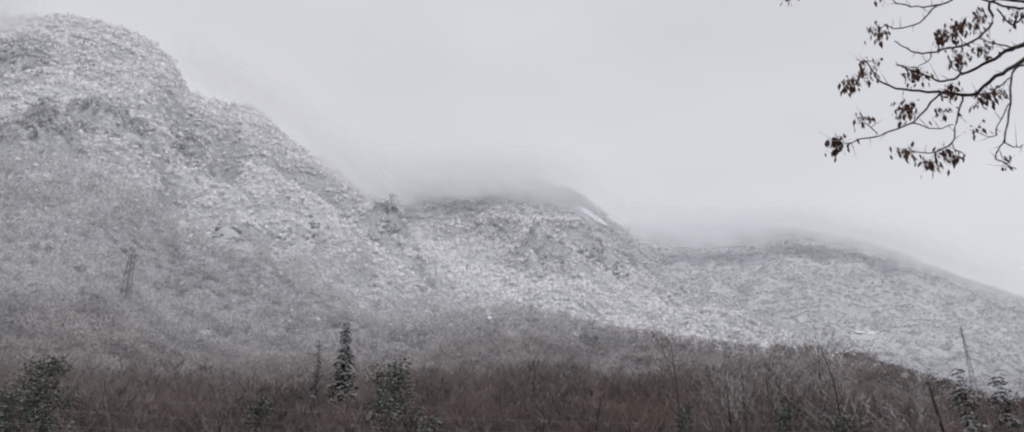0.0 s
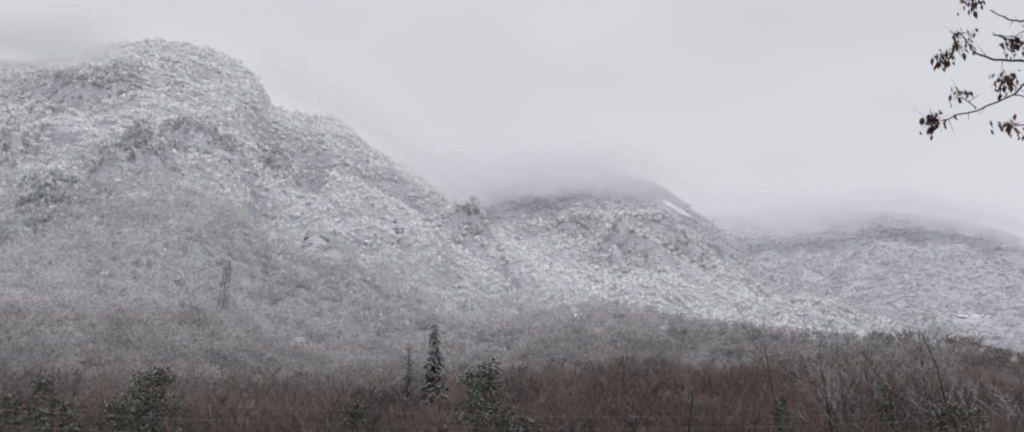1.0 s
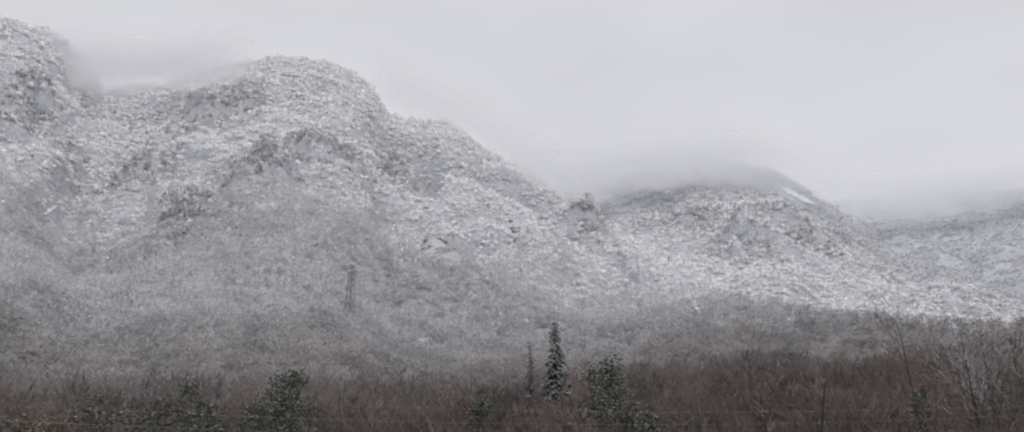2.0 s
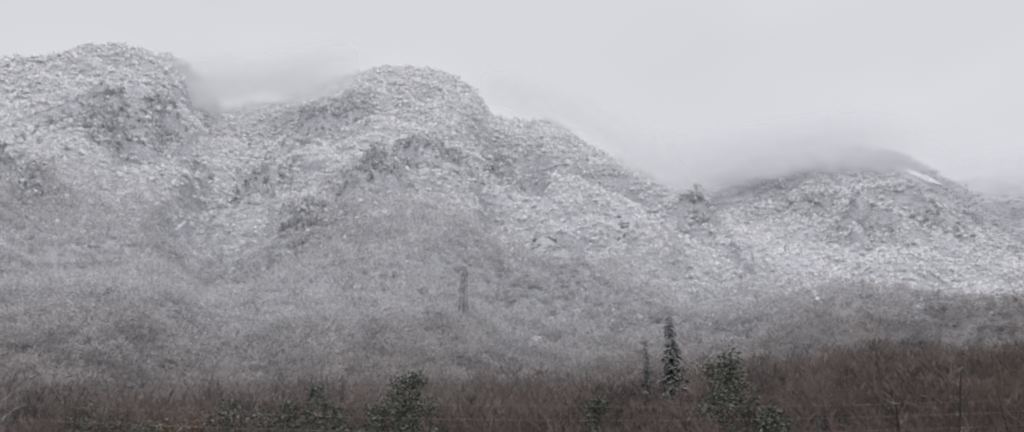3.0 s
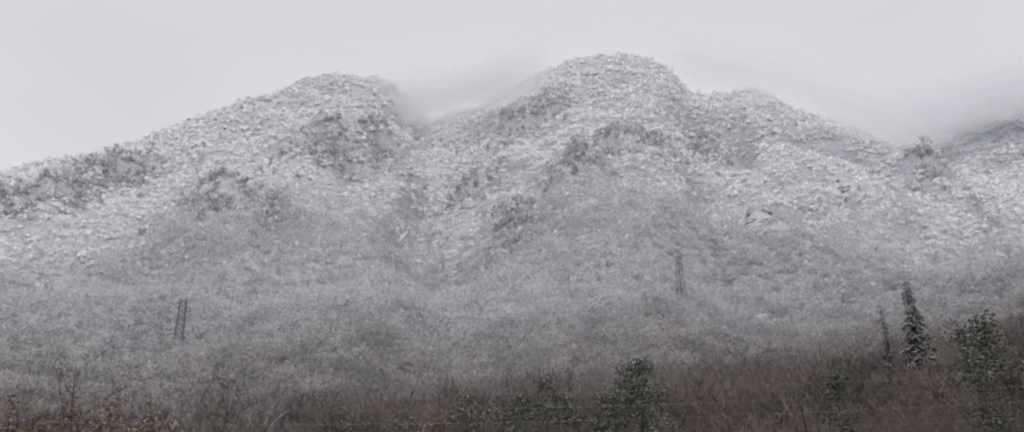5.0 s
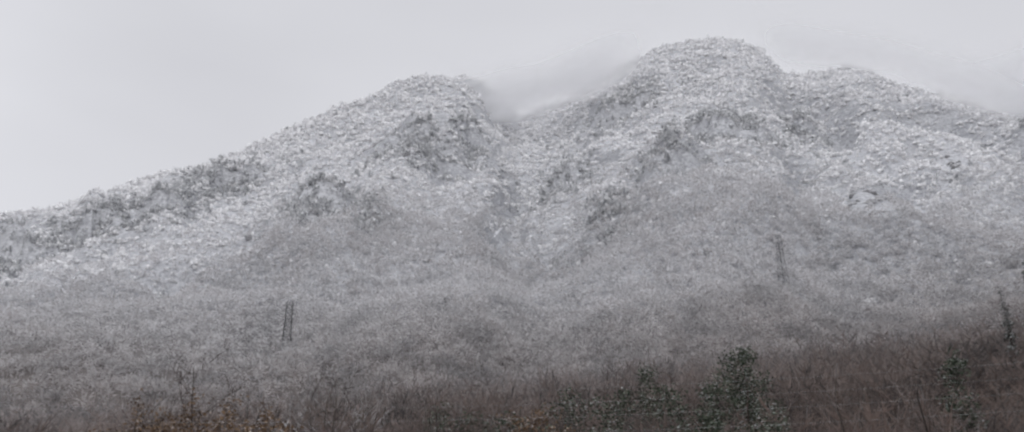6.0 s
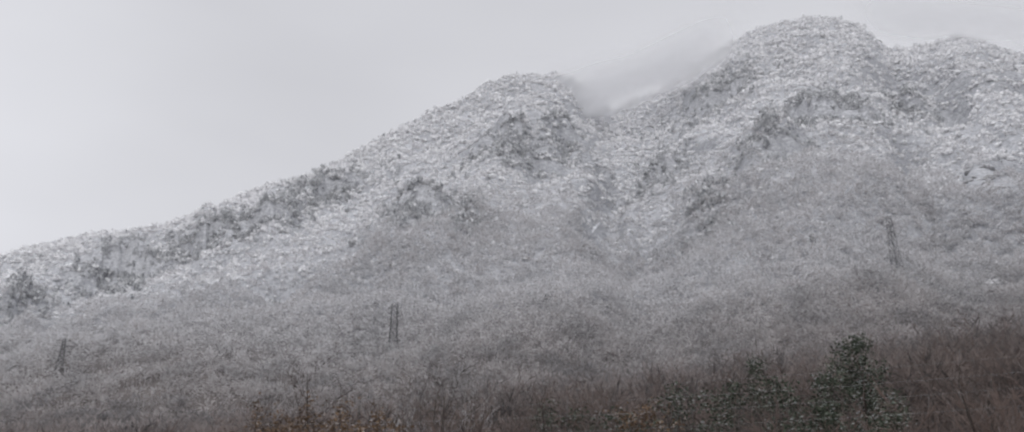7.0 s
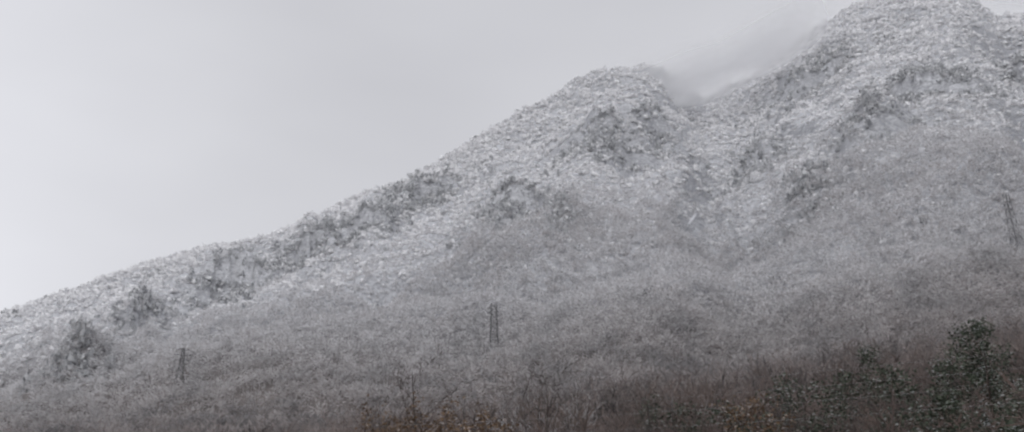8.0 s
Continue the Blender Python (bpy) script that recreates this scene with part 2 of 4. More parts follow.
MAT_STEEL = snowy("galvanised_steel", (0.10, 0.10, 0.105), (0.16, 0.16, 0.165), line=(0, 100), low=0.05, high=0.2, facing=(0.3, 0.9), scale=0.3, island=False, rough=0.55)
MAT_WIRE = snowy("frosted_wire", (0.07, 0.066, 0.062), (0.12, 0.115, 0.11), line=(-10, 5), low=0.35, high=0.5, facing=(0.0, 0.8), scale=0.3, island=False, rough=0.6)
MAT_SNOW = snowy("open_snow", (0.42, 0.43, 0.45), (0.56, 0.57, 0.60), line=(-10, 30), low=0.3, high=0.5, facing=(0.0, 0.6), scale=0.03, island=False)
MAT_SNOWCAP = snowy("ledge_snow", (0.80, 0.81, 0.83), (0.88, 0.89, 0.91), line=(-10, 30), low=0.8, high=0.9, facing=(0.0, 0.6), scale=0.03, island=False)
MAT_ROCK = snowy("grey_rock", (0.12, 0.12, 0.127), (0.24, 0.24, 0.25), line=(-10, 30), low=0.3, high=0.5, facing=(0.3, 0.9), scale=0.2, island=True, mottle=0.9)

# ================= land =================
RIDGES = [  # name, foot distance, shape, (heading, elevation in degrees, distance)
    ("foothill", 45, 1.05, [(-115, 3, 300), (-100, 5, 300), (-87, 6.2, 300), (-73, 8.0, 300), (-60, 9.6, 300), (-50, 11.2, 300), (-40, 12.2, 300), (-8, 12.3, 300), (5, 12.2, 300), (15, 11.6, 300), (25, 8.8, 280), (31, 8.0, 260), (45, 5, 260), (60, 2, 260)]),
    ("main", 150, 1.4, [(-115, 3.1, 1100), (-100, 8.1, 1150), (-87.7, 14.3, 1200), (-84.6, 16.1, 1215), (-81.2, 17.6, 1245), (-77.5, 19.2, 1275), (-73.9, 19.9, 1300), (-69.4, 21.9, 1330), (-66.3, 23.6, 1350), (-63.6, 24.7, 1360), (-60.8, 26.4, 1380), (-59, 27.7, 1385), (-56.3, 29.0, 1395), (-53.5, 30.0, 1400), (-51.8, 30.9, 1410), (-49.1, 31.3, 1420), (-46.7, 31.5, 1430), (-45.4, 31.3, 1450), (-43.8, 30.4, 1510), (-42.6, 29.2, 1540), (-41.4, 29.5, 1560), (-38.9, 30.0, 1560), (-37, 31.1, 1540), (-33.6, 32.1, 1500), (-31.6, 32.9, 1500), (-28.1, 33.0, 1500), (-25.7, 32.4, 1500), (-24.2, 31.5, 1500), (-22.9, 30.0, 1490), (-20.6, 29.6, 1480), (-18.7, 29.8, 1450), (-17.4, 29.2, 1420), (-16, 28.2, 1400), (-13.6, 27.1, 1350), (-11.2, 25.7, 1300), (-9.8, 24.3, 1250), (-6.7, 22.6, 1200), (0, 18.6, 1050), (5, 15.1, 1000), (12, 11.1, 1000), (20, 5.1, 1000)]),
    ("near_spur", 250, 1.1, [(-105, 1, 560), (-95, 4, 560), (-88, 8, 560), (-80.4, 11.8, 560), (-76.9, 13.7, 560), (-73, 14.8, 580), (-69, 15.9, 600), (-62.9, 16.9, 640), (-55, 16.5, 680), (-48, 14, 680), (-40, 10, 680)]),
    ("low_spur", 280, 1.15, [(-20, 13, 700), (-12, 16.5, 700), (-0.3, 18.4, 700), (2.9, 17.5, 700), (7.2, 16.3, 690), (11.5, 15.4, 680), (15.6, 14.6, 660), (21.4, 13.5, 640), (24.9, 12.0, 620), (28.1, 10.5, 600), (30.2, 9.4, 600), (40, 5, 600), (55, 1, 600)]),
    ("second", 500, 1.3, [(-30, 12, 2000), (-22, 18, 2000), (-16, 23, 2000), (-11.4, 25.4, 2000), (-8.6, 26.1, 2000), (-4.9, 26.0, 2000), (-1.1, 25.9, 1980), (2.2, 25.8, 1950), (4.6, 25.0, 1930), (6.3, 23.4, 1920), (8, 22.0, 1900), (11.3, 18.8, 1850), (14.7, 17.2, 1800), (20, 13.5, 1700), (30, 8, 1600), (45, 3, 1600)]),
    ("far", 900, 1.25, [(-10, 18, 3000), (0, 21.5, 3000), (8.1, 22.5, 3000), (12.1, 22.1, 3000), (16.4, 21.7, 3000), (19.4, 21.2, 2980), (21.7, 20.4, 2950), (24.2, 19.3, 2920), (27.6, 17.3, 2880), (31.3, 15.0, 2850), (40, 9, 2800), (55, 4, 2700), (75, 1, 2600)]),
]
# crags: heading, elevation, half width in degrees, height of the step in metres
CRAGS = [(-34.6, 28.4, 2.4, 36), (-28.6, 26.7, 1.6, 32), (-31.6, 24.4, 1.5, 42), (-26.0, 25.9, 1.3, 30), (-39.5, 23.6, 1.7, 40), (-49.6, 26.4, 2.3, 52), (-46.0, 27.0, 1.2, 34),
         (-62.6, 22.8, 2.2, 24), (-67.0, 20.6, 2.4, 34), (-75.0, 16.4, 2.2, 46), (-80.3, 13.2, 1.3, 44), (-70.5, 18.4, 1.7, 38), (-83.7, 10.6, 1.4, 26), (-56.5, 22.2, 2.0, 26), (-53.0, 21.6, 1.1, 22), (-8.6, 22.4, 0.9, 36), (2.2, 20.4, 1.4, 44),
         (5.9, 20.0, 1.3, 38), (-1.2, 22.0, 1.2, 34), (-22.4, 26.0, 1.0, 26), (-36.0, 21.5, 1.0, 16)]


OPEN_SNOW = [  # name, heading and elevation, half extents in degrees, tilt, nearest distance
    ("snow_field", (22.7, 14.05), (1.1, 0.09), -10, 720, "open field under fresh snow below the far ridge"),
    ("snow_slope", (5.8, 22.95), (1.25, 0.17), -34, 900, "bare steep snow slope on the second mountain"),
    ("snow_patch", (-1.5, 16.4), (0.33, 0.12), -35, 450, "small snow-covered clearing in the woods"),
    ("snow_patch", (-1.4, 18.0), (0.3, 0.06), -5, 450, "small snow-covered clearing in the woods"),
    ("snow_gully", (-44.0, 20.9), (0.55, 0.1), 50, 450, "snow-filled gully between the trees"),
    ("snow_gully", (-45.7, 19.2), (0.5, 0.12), 70, 450, "snow-filled gully between the trees"),
    ("snow_gully", (-28.6, 19.2), (0.6, 0.08), 75, 450, "snow-filled gully between the trees"),
    ("snow_gully", (-8.9, 23.8), (0.7, 0.12), -55, 450, "snow-filled gully between the trees"),
]


OUTCROPS = [(-18.7, 20.9, 1.9, 0.95), (-44.4, 20.2, 1.0, 0.8), (-29.8, 18.9, 0.35, 0.6), (-13.8, 22.4, 0.8, 0.5)]  # heading, elevation, half extents


def wooded(az, d, height):
    """False where wide open snow lies."""
    el = np.degrees(np.arctan2(height - EYE, d))
    free = np.ones(az.shape, bool)
    for name, (ca, ce), (hu, hv), tilt, d_from, _ in OPEN_SNOW:
        if name not in ("snow_field", "snow_slope", "snow_patch"):
            continue
        c, s = math.cos(radians(tilt)), math.sin(radians(tilt))
        u, w = (az - ca) * c + (el - ce) * s, -(az - ca) * s + (el - ce) * c
        free &= ~((np.abs(u) < hu * 1.05) & (w < hv * 1.2) & (w > -hv - 0.28) & (d > d_from))
    for ca, ce, wide, tall in OUTCROPS:
        free &= ((az - ca) / wide) ** 2 + ((el - ce) / tall) ** 2 > 1
    return free


# gullies: upper and lower end (heading, elevation), depth and half width in metres
GULLIES = [((-42.2, 28.3), (-47.4, 24.5), 16, 34), ((-47.4, 24.5), (-50.6, 21.7), 9, 26), ((-26.6, 28.7), (-29.7, 26.0), 10, 20), ((-23.0, 28.6), (-20.2, 25.5), 22, 26), ((-20.2, 25.5), (-16.7, 20.7), 16, 22),
           ((-40.3, 24.0), (-44.0, 20.6), 20, 18), ((-13.1, 24.0), (-7.5, 20.7), 22, 26)]


def angle_table(points, az):
    a = np.array(points, float)
    return np.interp(az, a[:, 0], a[:, 1], left=-2, right=-2), np.interp(az, a[:, 0], a[:, 2])


def land(az, d, crags=True):
    """Height of the ground at a heading (degrees) and a distance from the place where the camera stands."""
    x, y = polar(az, d)
    wob = 1.3 * fbm(x, y, 260, 2) * np.clip(d / 900, 0, 1)
    hills, crests = [], []
    for name, foot, shape, points in RIDGES:
        el, dist = angle_table(points, az + (wob * 0.2 if name != "foothill" else 0))
        top = np.maximum(np.tan(np.radians(el)) * dist + EYE, -30)
        u = np.clip((d - foot) / (dist - foot), 0, 1)
        front = top * u ** shape
        behind = np.maximum(d - dist, 0)
        h = front - behind * 0.55 * np.clip(behind / 60, 0, 1) if name != "foothill" else front + 0.2 * np.minimum(behind, 150)
        hills.append(np.where(d < foot, 0.0, h))
        crests.append(np.abs(d - dist) if name != "foothill" else 9e9 + 0 * d)
    k = 7.0
    stack = np.stack(hills) / k
    peak = stack.max(0)
    z = k * (peak + np.log(np.exp(stack - peak).sum(0))) - k * math.log(len(RIDGES))
    crest = np.take_along_axis(np.stack(crests), stack.argmax(0)[None], 0)[0]
    calm = 1 - 0.8 * np.exp(-(crest / 110) ** 2)
    rough = np.clip((d - 60) / 500, 0, 1) * calm
    z = z + rough * (10 * fbm(x, y, 240, 2) + 13 * (0.5 - np.abs(fbm(x, y, 120, 2))) * 2 * np.clip((d - 350) / 300, 0, 1) + 5.0 * fbm(x, y, 40, 2))
    # gullies run down the slopes
    z = z - rough * np.clip((d - 500) / 400, 0, 1) * 13 * np.clip(1 - 2.4 * np.abs(vnoise(az / 2.6 + 1.1 * vnoise(x / 150, y / 150) + d / 420, d / 700)), 0, 1)
    if crags:
        for ca, ce, cw, ch in CRAGS:
            cd = crag_distance(ca, ce)
            warp = 30 * vnoise(x / 45 + ca, y / 45) + 12 * vnoise(x / 15, y / 15 + ca)
            ahead = d - cd + warp
            rise = np.clip(ahead / 14 + 0.5, 0, 1)
            rise = rise * rise * (3 - 2 * rise) * np.exp(-np.maximum(ahead, 0) / (ch * 3.0))
            z = z + ch * rise * np.clip(np.exp(-((az - ca) / (1.35 * cw)) ** 2) * (1.0 + 0.55 * vnoise(x / 26 + ca, y / 26)) - 0.12, 0, 1.3)
    if crags:
        for (a0, e0), (a1, e1), deep, wide in GULLIES:
            d0, d1 = crag_distance(a0, e0), crag_distance(a1, e1)
            t = np.clip((d - d1) / max(d0 - d1, 1.0), -0.15, 1.15)
            off = np.radians(az - (a1 + (a0 - a1) * t)) * d + 9 * vnoise(x / 35, y / 35)
            past = np.maximum(np.maximum(d1 - d, d - d0), 0)
            z = z - deep * np.exp(-(off / wide) ** 2 - (past / 45) ** 2)
    flat = np.clip((d - 30) / 60, 0, 1)
    return z * flat + 0.15 * vnoise(x / 6, y / 6) * np.clip(d / 20, 0, 1)


FOUND = {}


def crag_distance(ca, ce):
    if (ca, ce) not in FOUND:
        d = np.arange(450, 3000, 5.0)
        el = np.degrees(np.arctan2(land(np.full(d.shape, ca), d, False) - EYE, d))
        FOUND[ca, ce] = float(d[np.argmax(el >= ce)]) if (el >= ce).any() else float(d[np.argmax(el)])
    return FOUND[ca, ce]


azimuths = np.concatenate([np.arange(-100, 42, 0.24), np.arange(42, 260, 4.0)])
reach = np.concatenate([[0.0, 6, 14, 22, 30], np.arange(38, 120, 6), np.geomspace(120, 450, 45), np.arange(460, 1700, 11.0), np.arange(1700, 3200, 28), np.geomspace(3210, 4700, 14)])
AZ, DD = np.meshgrid(azimuths, reach, indexing="ij")
ZZ = land(AZ, DD)
XX, YY = polar(AZ, DD)
n_az, n_d = AZ.shape
ids = np.arange(n_az * n_d).reshape(n_az, n_d)
nxt = np.roll(ids, -1, 0)
quads = np.stack([ids[:, :-1], nxt[:, :-1], nxt[:, 1:], ids[:, 1:]], -1).reshape(-1, 4)[:, ::-1]
ground = part_mesh("ground", tri_mesh("ground", np.stack([XX, YY, ZZ], -1).reshape(-1, 3), quads, True), MAT_GROUND)
tagged(ground, "snow-dusted valley floor and steep wooded mountain slopes with crags", "ground", kind="structure")


def steepness(az, d, step=6.0):
    x, y = polar(az, d)

    def at(px, py):
        return land(np.degrees(np.arctan2(px, py)), np.hypot(px, py))
    return np.hypot((at(x + step, y) - at(x - step, y)), (at(x, y + step) - at(x, y - step))) / (2 * step)


def seen_elevation(az, d, samples=40):
    """The steepest sight line over the ground in front of a place."""
    best = np.full(az.shape, -90.0)
    for u in np.linspace(0.15, 0.97, samples):
        best = np.maximum(best, np.degrees(np.arctan2(land(az, d * u, False) - EYE, d * u)))
    return best


def places(count, lo, hi, power, seed, a0=-92.0, a1=34.0, hide=True):
    """Random places on slopes that the valley looks on to; power 1 spreads them evenly over the area."""
    rng = np.random.default_rng(seed)
    az = rng.uniform(a0, a1, count)
    u = rng.random(count)
    d = (lo ** (power + 1) + u * (hi ** (power + 1) - lo ** (power + 1))) ** (1 / (power + 1))
    z = land(az, d)
    if hide:
        el = np.degrees(np.arctan2(z + 9 - EYE, d))
        keep = el > seen_elevation(az, d)
        az, d, z = az[keep], d[keep], z[keep]
    x, y = polar(az, d)
    return az, d, np.stack([x, y, z], -1), rng


# ================= woods on the mountains =================
def crown_variants(count, seed, tufts):
    """A snow-laden crown: loose tufts of laden twigs in an uneven dome, light passing between them."""
    rng = np.random.default_rng(seed)
    out = []
    for _ in range(count):
        v, f = [], []
        lobes = rng.normal(0, 0.32, (3, 3)) * np.array([1, 1, 0.6])
        for k in range(tufts):
            way = np.array([rng.normal(), rng.normal(), rng.normal(0.5, 0.7)])
            way /= np.linalg.norm(way)
            flat = np.cross(way, (0.0, 0.0, 1.0)) + rng.normal(0, 0.25, 3)
            flat /= np.linalg.norm(flat)
            rise = np.cross(flat, way) + way * rng.normal(0.25, 0.35)
            c, n = lobes[k % 3] + way * rng.uniform(0.4, 0.85), len(v)
            wide, tall = rng.uniform(0.22, 0.5), rng.uniform(0.2, 0.45)
            v.extend([c - flat * wide - rise * tall * 0.4, c + flat * wide - rise * tall * 0.4, c + flat * rng.normal(0, 0.12) + rise * tall])
            f.append([n, n + 1, n + 2])
        co = np.array(v)
        co[:, 2] += 0.6
        out.append((co, np.array(f)))
    return out


def high_woods():
    sets, shapes = [], []
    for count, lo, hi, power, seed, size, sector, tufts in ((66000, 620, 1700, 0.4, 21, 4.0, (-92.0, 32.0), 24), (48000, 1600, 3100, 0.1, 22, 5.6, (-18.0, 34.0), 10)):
        az, d, pos, rng = places(count, lo, hi, power, seed, *sector)
        st = steepness(az, d)
        keep = (st < 6.0) & (rng.random(len(az)) < np.clip(2.3 - st * 0.95, 0.18, 1))
        keep &= (rng.random(len(az)) < np.clip((d - 600) / 330, 0.0, 1)) & wooded(az, d, pos[:, 2])
        pos, d = pos[keep], d[keep]
        n = len(pos)
        size_of = size * rng.uniform(0.5, 1.4, n) * np.clip(d / 1100, 0.7, 1.2)
        pos[:, 2] -= 0.5 * size_of
        sets.append((rng.integers(0, 14, n), pos, size_of, rng.uniform(0, 6.28, n), rng.uniform(0.85, 1.3, n) * (1.0 if lo < 1000 else 0.7)))
        shapes.append(crown_variants(14, 5, tufts))
    kinds = (("mountain_forest", MAT_FROST_HAZE, "snow-white bare deciduous forest on the mountain slopes, paled for haze"), ("far_forest", MAT_FAR, "frosted forest on the far mountains, greyed for distance haze"))
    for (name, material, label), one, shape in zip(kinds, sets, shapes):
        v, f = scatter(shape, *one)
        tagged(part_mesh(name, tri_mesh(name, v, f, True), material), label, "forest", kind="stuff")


high_woods()


def crag_pines():
    rng = np.random.default_rng(61)
    az, d = [], []
    for ca, ce, cw, ch in CRAGS:
        n = int(95 * cw)
        az.append(ca + rng.normal(0, cw * 0.8, n))
        d.append(crag_distance(ca, ce) + rng.normal(5, 30, n))
    az, d = np.concatenate(az + [rng.uniform(-90, 32, 320)]), np.concatenate(d + [rng.uniform(760, 1400, 320)])
    x, y = polar(az, d)
    pos = np.stack([x, y, land(az, d) - 0.4], -1)
    n = len(pos)
    v, f = scatter(crown_variants(8, 3, 18), rng.integers(0, 8, n), pos, rng.uniform(2.2, 4.6, n), rng.uniform(0, 6.28, n), rng.uniform(1.3, 2.2, n))
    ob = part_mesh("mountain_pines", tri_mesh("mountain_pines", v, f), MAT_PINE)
    tagged(ob, "snow-laden pines clinging round the crags, paled for haze", "pines", kind="stuff")


crag_pines()


def conforming(name, centre, half, tilt, material, label, category, d_from=450.0, lift=0.6):
    """An uneven open patch that lies on the slope. centre: heading and elevation; half: half extents in degrees along and across."""
    ca, ce = centre
    rng = np.random.default_rng(int(abs(ca * 100)))
    dist = np.arange(d_from, 3000, 4.0)
    n_u, n_v = 17, 7
    v = []
    for j in range(n_v):
        for i in range(n_u):
            u, w = (i / (n_u - 1) - 0.5) * 2, (j / (n_v - 1) - 0.5) * 2
            w *= math.sqrt(max(0.0, 1 - u * u)) * rng.uniform(0.6, 1.15)
            c, s = math.cos(radians(tilt)), math.sin(radians(tilt))
            az = ca + (u * half[0]) * c - (w * half[1]) * s
            el = ce + (u * half[0]) * s + (w * half[1]) * c
            sight = np.degrees(np.arctan2(land(np.full(dist.shape, az), dist) - EYE, dist))
            d = float(dist[np.argmax(sight >= el)]) if (sight >= el).any() else float(dist[np.argmax(sight)])
            x, y = polar(az, d)
            v.append((x, y, float(land(np.array([az]), np.array([d]))[0]) + lift))
    q = [(a, a + 1, a + n_u + 1, a + n_u) for j in range(n_v - 1) for i in range(n_u - 1) for a in (j * n_u + i,)]
    ob = part_mesh(name, tri_mesh(name, v, q, True), material)
    return tagged(ob, label, category, kind="structure")


# ================= grey leafless woods on the lower slopes =================
def spray_variants(count, seed, limbs=10, twigs=9, low=0.15, fat=1.0):
    """Leafless crowns whose limbs fork into fans of fine twigs."""
    rng = np.random.default_rng(seed)
    out = []
    for _ in range(count):
        v, f = [], []

        def sliver(a, b, r, tip=0.0):
            n = len(v)
            side = np.array([rng.normal(), rng.normal(), 0.3 * rng.normal()])
            side = side / np.linalg.norm(side) * r
            v.extend([a + side, a - side, b])
            f.append((n, n + 1, n + 2))
        lean = rng.normal(0, 0.05, 2)
        top = np.array([lean[0], lean[1], 0.95])
        foot = np.array([0, 0, -0.05])
        sliver(foot, top, 0.017)
        sliver(foot, top, 0.017)
        for i in range(limbs):
            a = i * 2.4 + rng.normal(0, 0.5)
            h = low + (0.9 - low) * (i + rng.random()) / limbs
            start = foot + (top - foot) * h
            length = (0.42 * (1 - h) + 0.14) * rng.uniform(0.75, 1.25)
            way = np.array([math.cos(a), math.sin(a), rng.uniform(0.6, 1.5)])
            way /= np.linalg.norm(way)
            sliver(start, start + way * length, 0.009 * fat)
            for _k in range(twigs):
                p = start + way * length * rng.uniform(0.25, 1.0)
                w = way * 0.8 + rng.normal(0, 0.55, 3) + np.array([0, 0, 0.25])
                w /= np.linalg.norm(w)
                sliver(p, p + w * rng.uniform(0.08, 0.2), rng.uniform(0.004, 0.009) * fat)
        out.append((np.array(v), np.array(f)))
    return out


def bush_variants(count, seed, twigs, wide=0.30, thick=(0.014, 0.04)):
    """A leafless crown seen from afar: a haze of spreading twigs on a thin stem."""
    rng = np.random.default_rng(seed)
    out = []
    for _ in range(count):
        v, f = [], []
        for _t in range(twigs):
            way = np.array([rng.normal(), rng.normal(), rng.normal(0.3, 0.8)])
            way /= np.linalg.norm(way)
            p = way * np.array([wide, wide, 0.36]) * rng.uniform(0.15, 0.75) + np.array([0, 0, 0.5])
            up = way + np.array([0, 0, rng.uniform(-0.1, 0.5)])
            q = p + up / np.linalg.norm(up) * rng.uniform(0.12, 0.26)
            side = np.cross(up, rng.normal(0, 1, 3))
            side *= rng.uniform(*thick) / np.linalg.norm(side)
            n = len(v)
            v.extend([p + side, p - side, q])
            f.append([n, n + 1, n + 2])
        n = len(v)
        v.extend([np.array([0.016, 0, -0.06]), np.array([-0.016, 0.01, -0.06]), np.array([0, 0, 0.6])])
        f.append([n, n + 1, n + 2])
        out.append((np.array(v), np.array(f)))
    return out


def slope_woods():
    az, d, pos, rng = places(36000, 310, 1000, 0.8, 31)
    keep = (rng.random(len(az)) < np.clip((d - np.interp(az, (-60, -35, -20, 0, 20), (300, 360, 440, 460, 480))) / 110, 0, 1) * np.clip((1000 - d) / 250, 0, 1)) & (steepness(az, d) < 3.0) & wooded(az, d, pos[:, 2])
    pos, d = pos[keep], d[keep]
    left = places(2600, 190, 340, 0.6, 32, -92.0, -52.0)
    steep = places(30000, 440, 800, 0.6, 33)
    steep = steep[2][steep[3].random(len(steep[0])) < np.clip(steepness(steep[0], steep[1]) * 1.6 - 0.85, 0, 1)]
    pos = np.concatenate([pos, left[2], steep])
    n = len(pos)
    v, f = scatter(bush_variants(14, 8, 25, 0.36, (0.02, 0.06)), rng.integers(0, 14, n), pos, rng.uniform(7, 12.5, n), rng.uniform(0, 6.28, n))
    ob = part_mesh("slope_forest", tri_mesh("slope_forest", v, f), MAT_BARE_WOOD)
    tagged(ob, "leafless woods on the lower slopes, lightly frosted and greyed for haze", "forest", kind="stuff")


slope_woods()


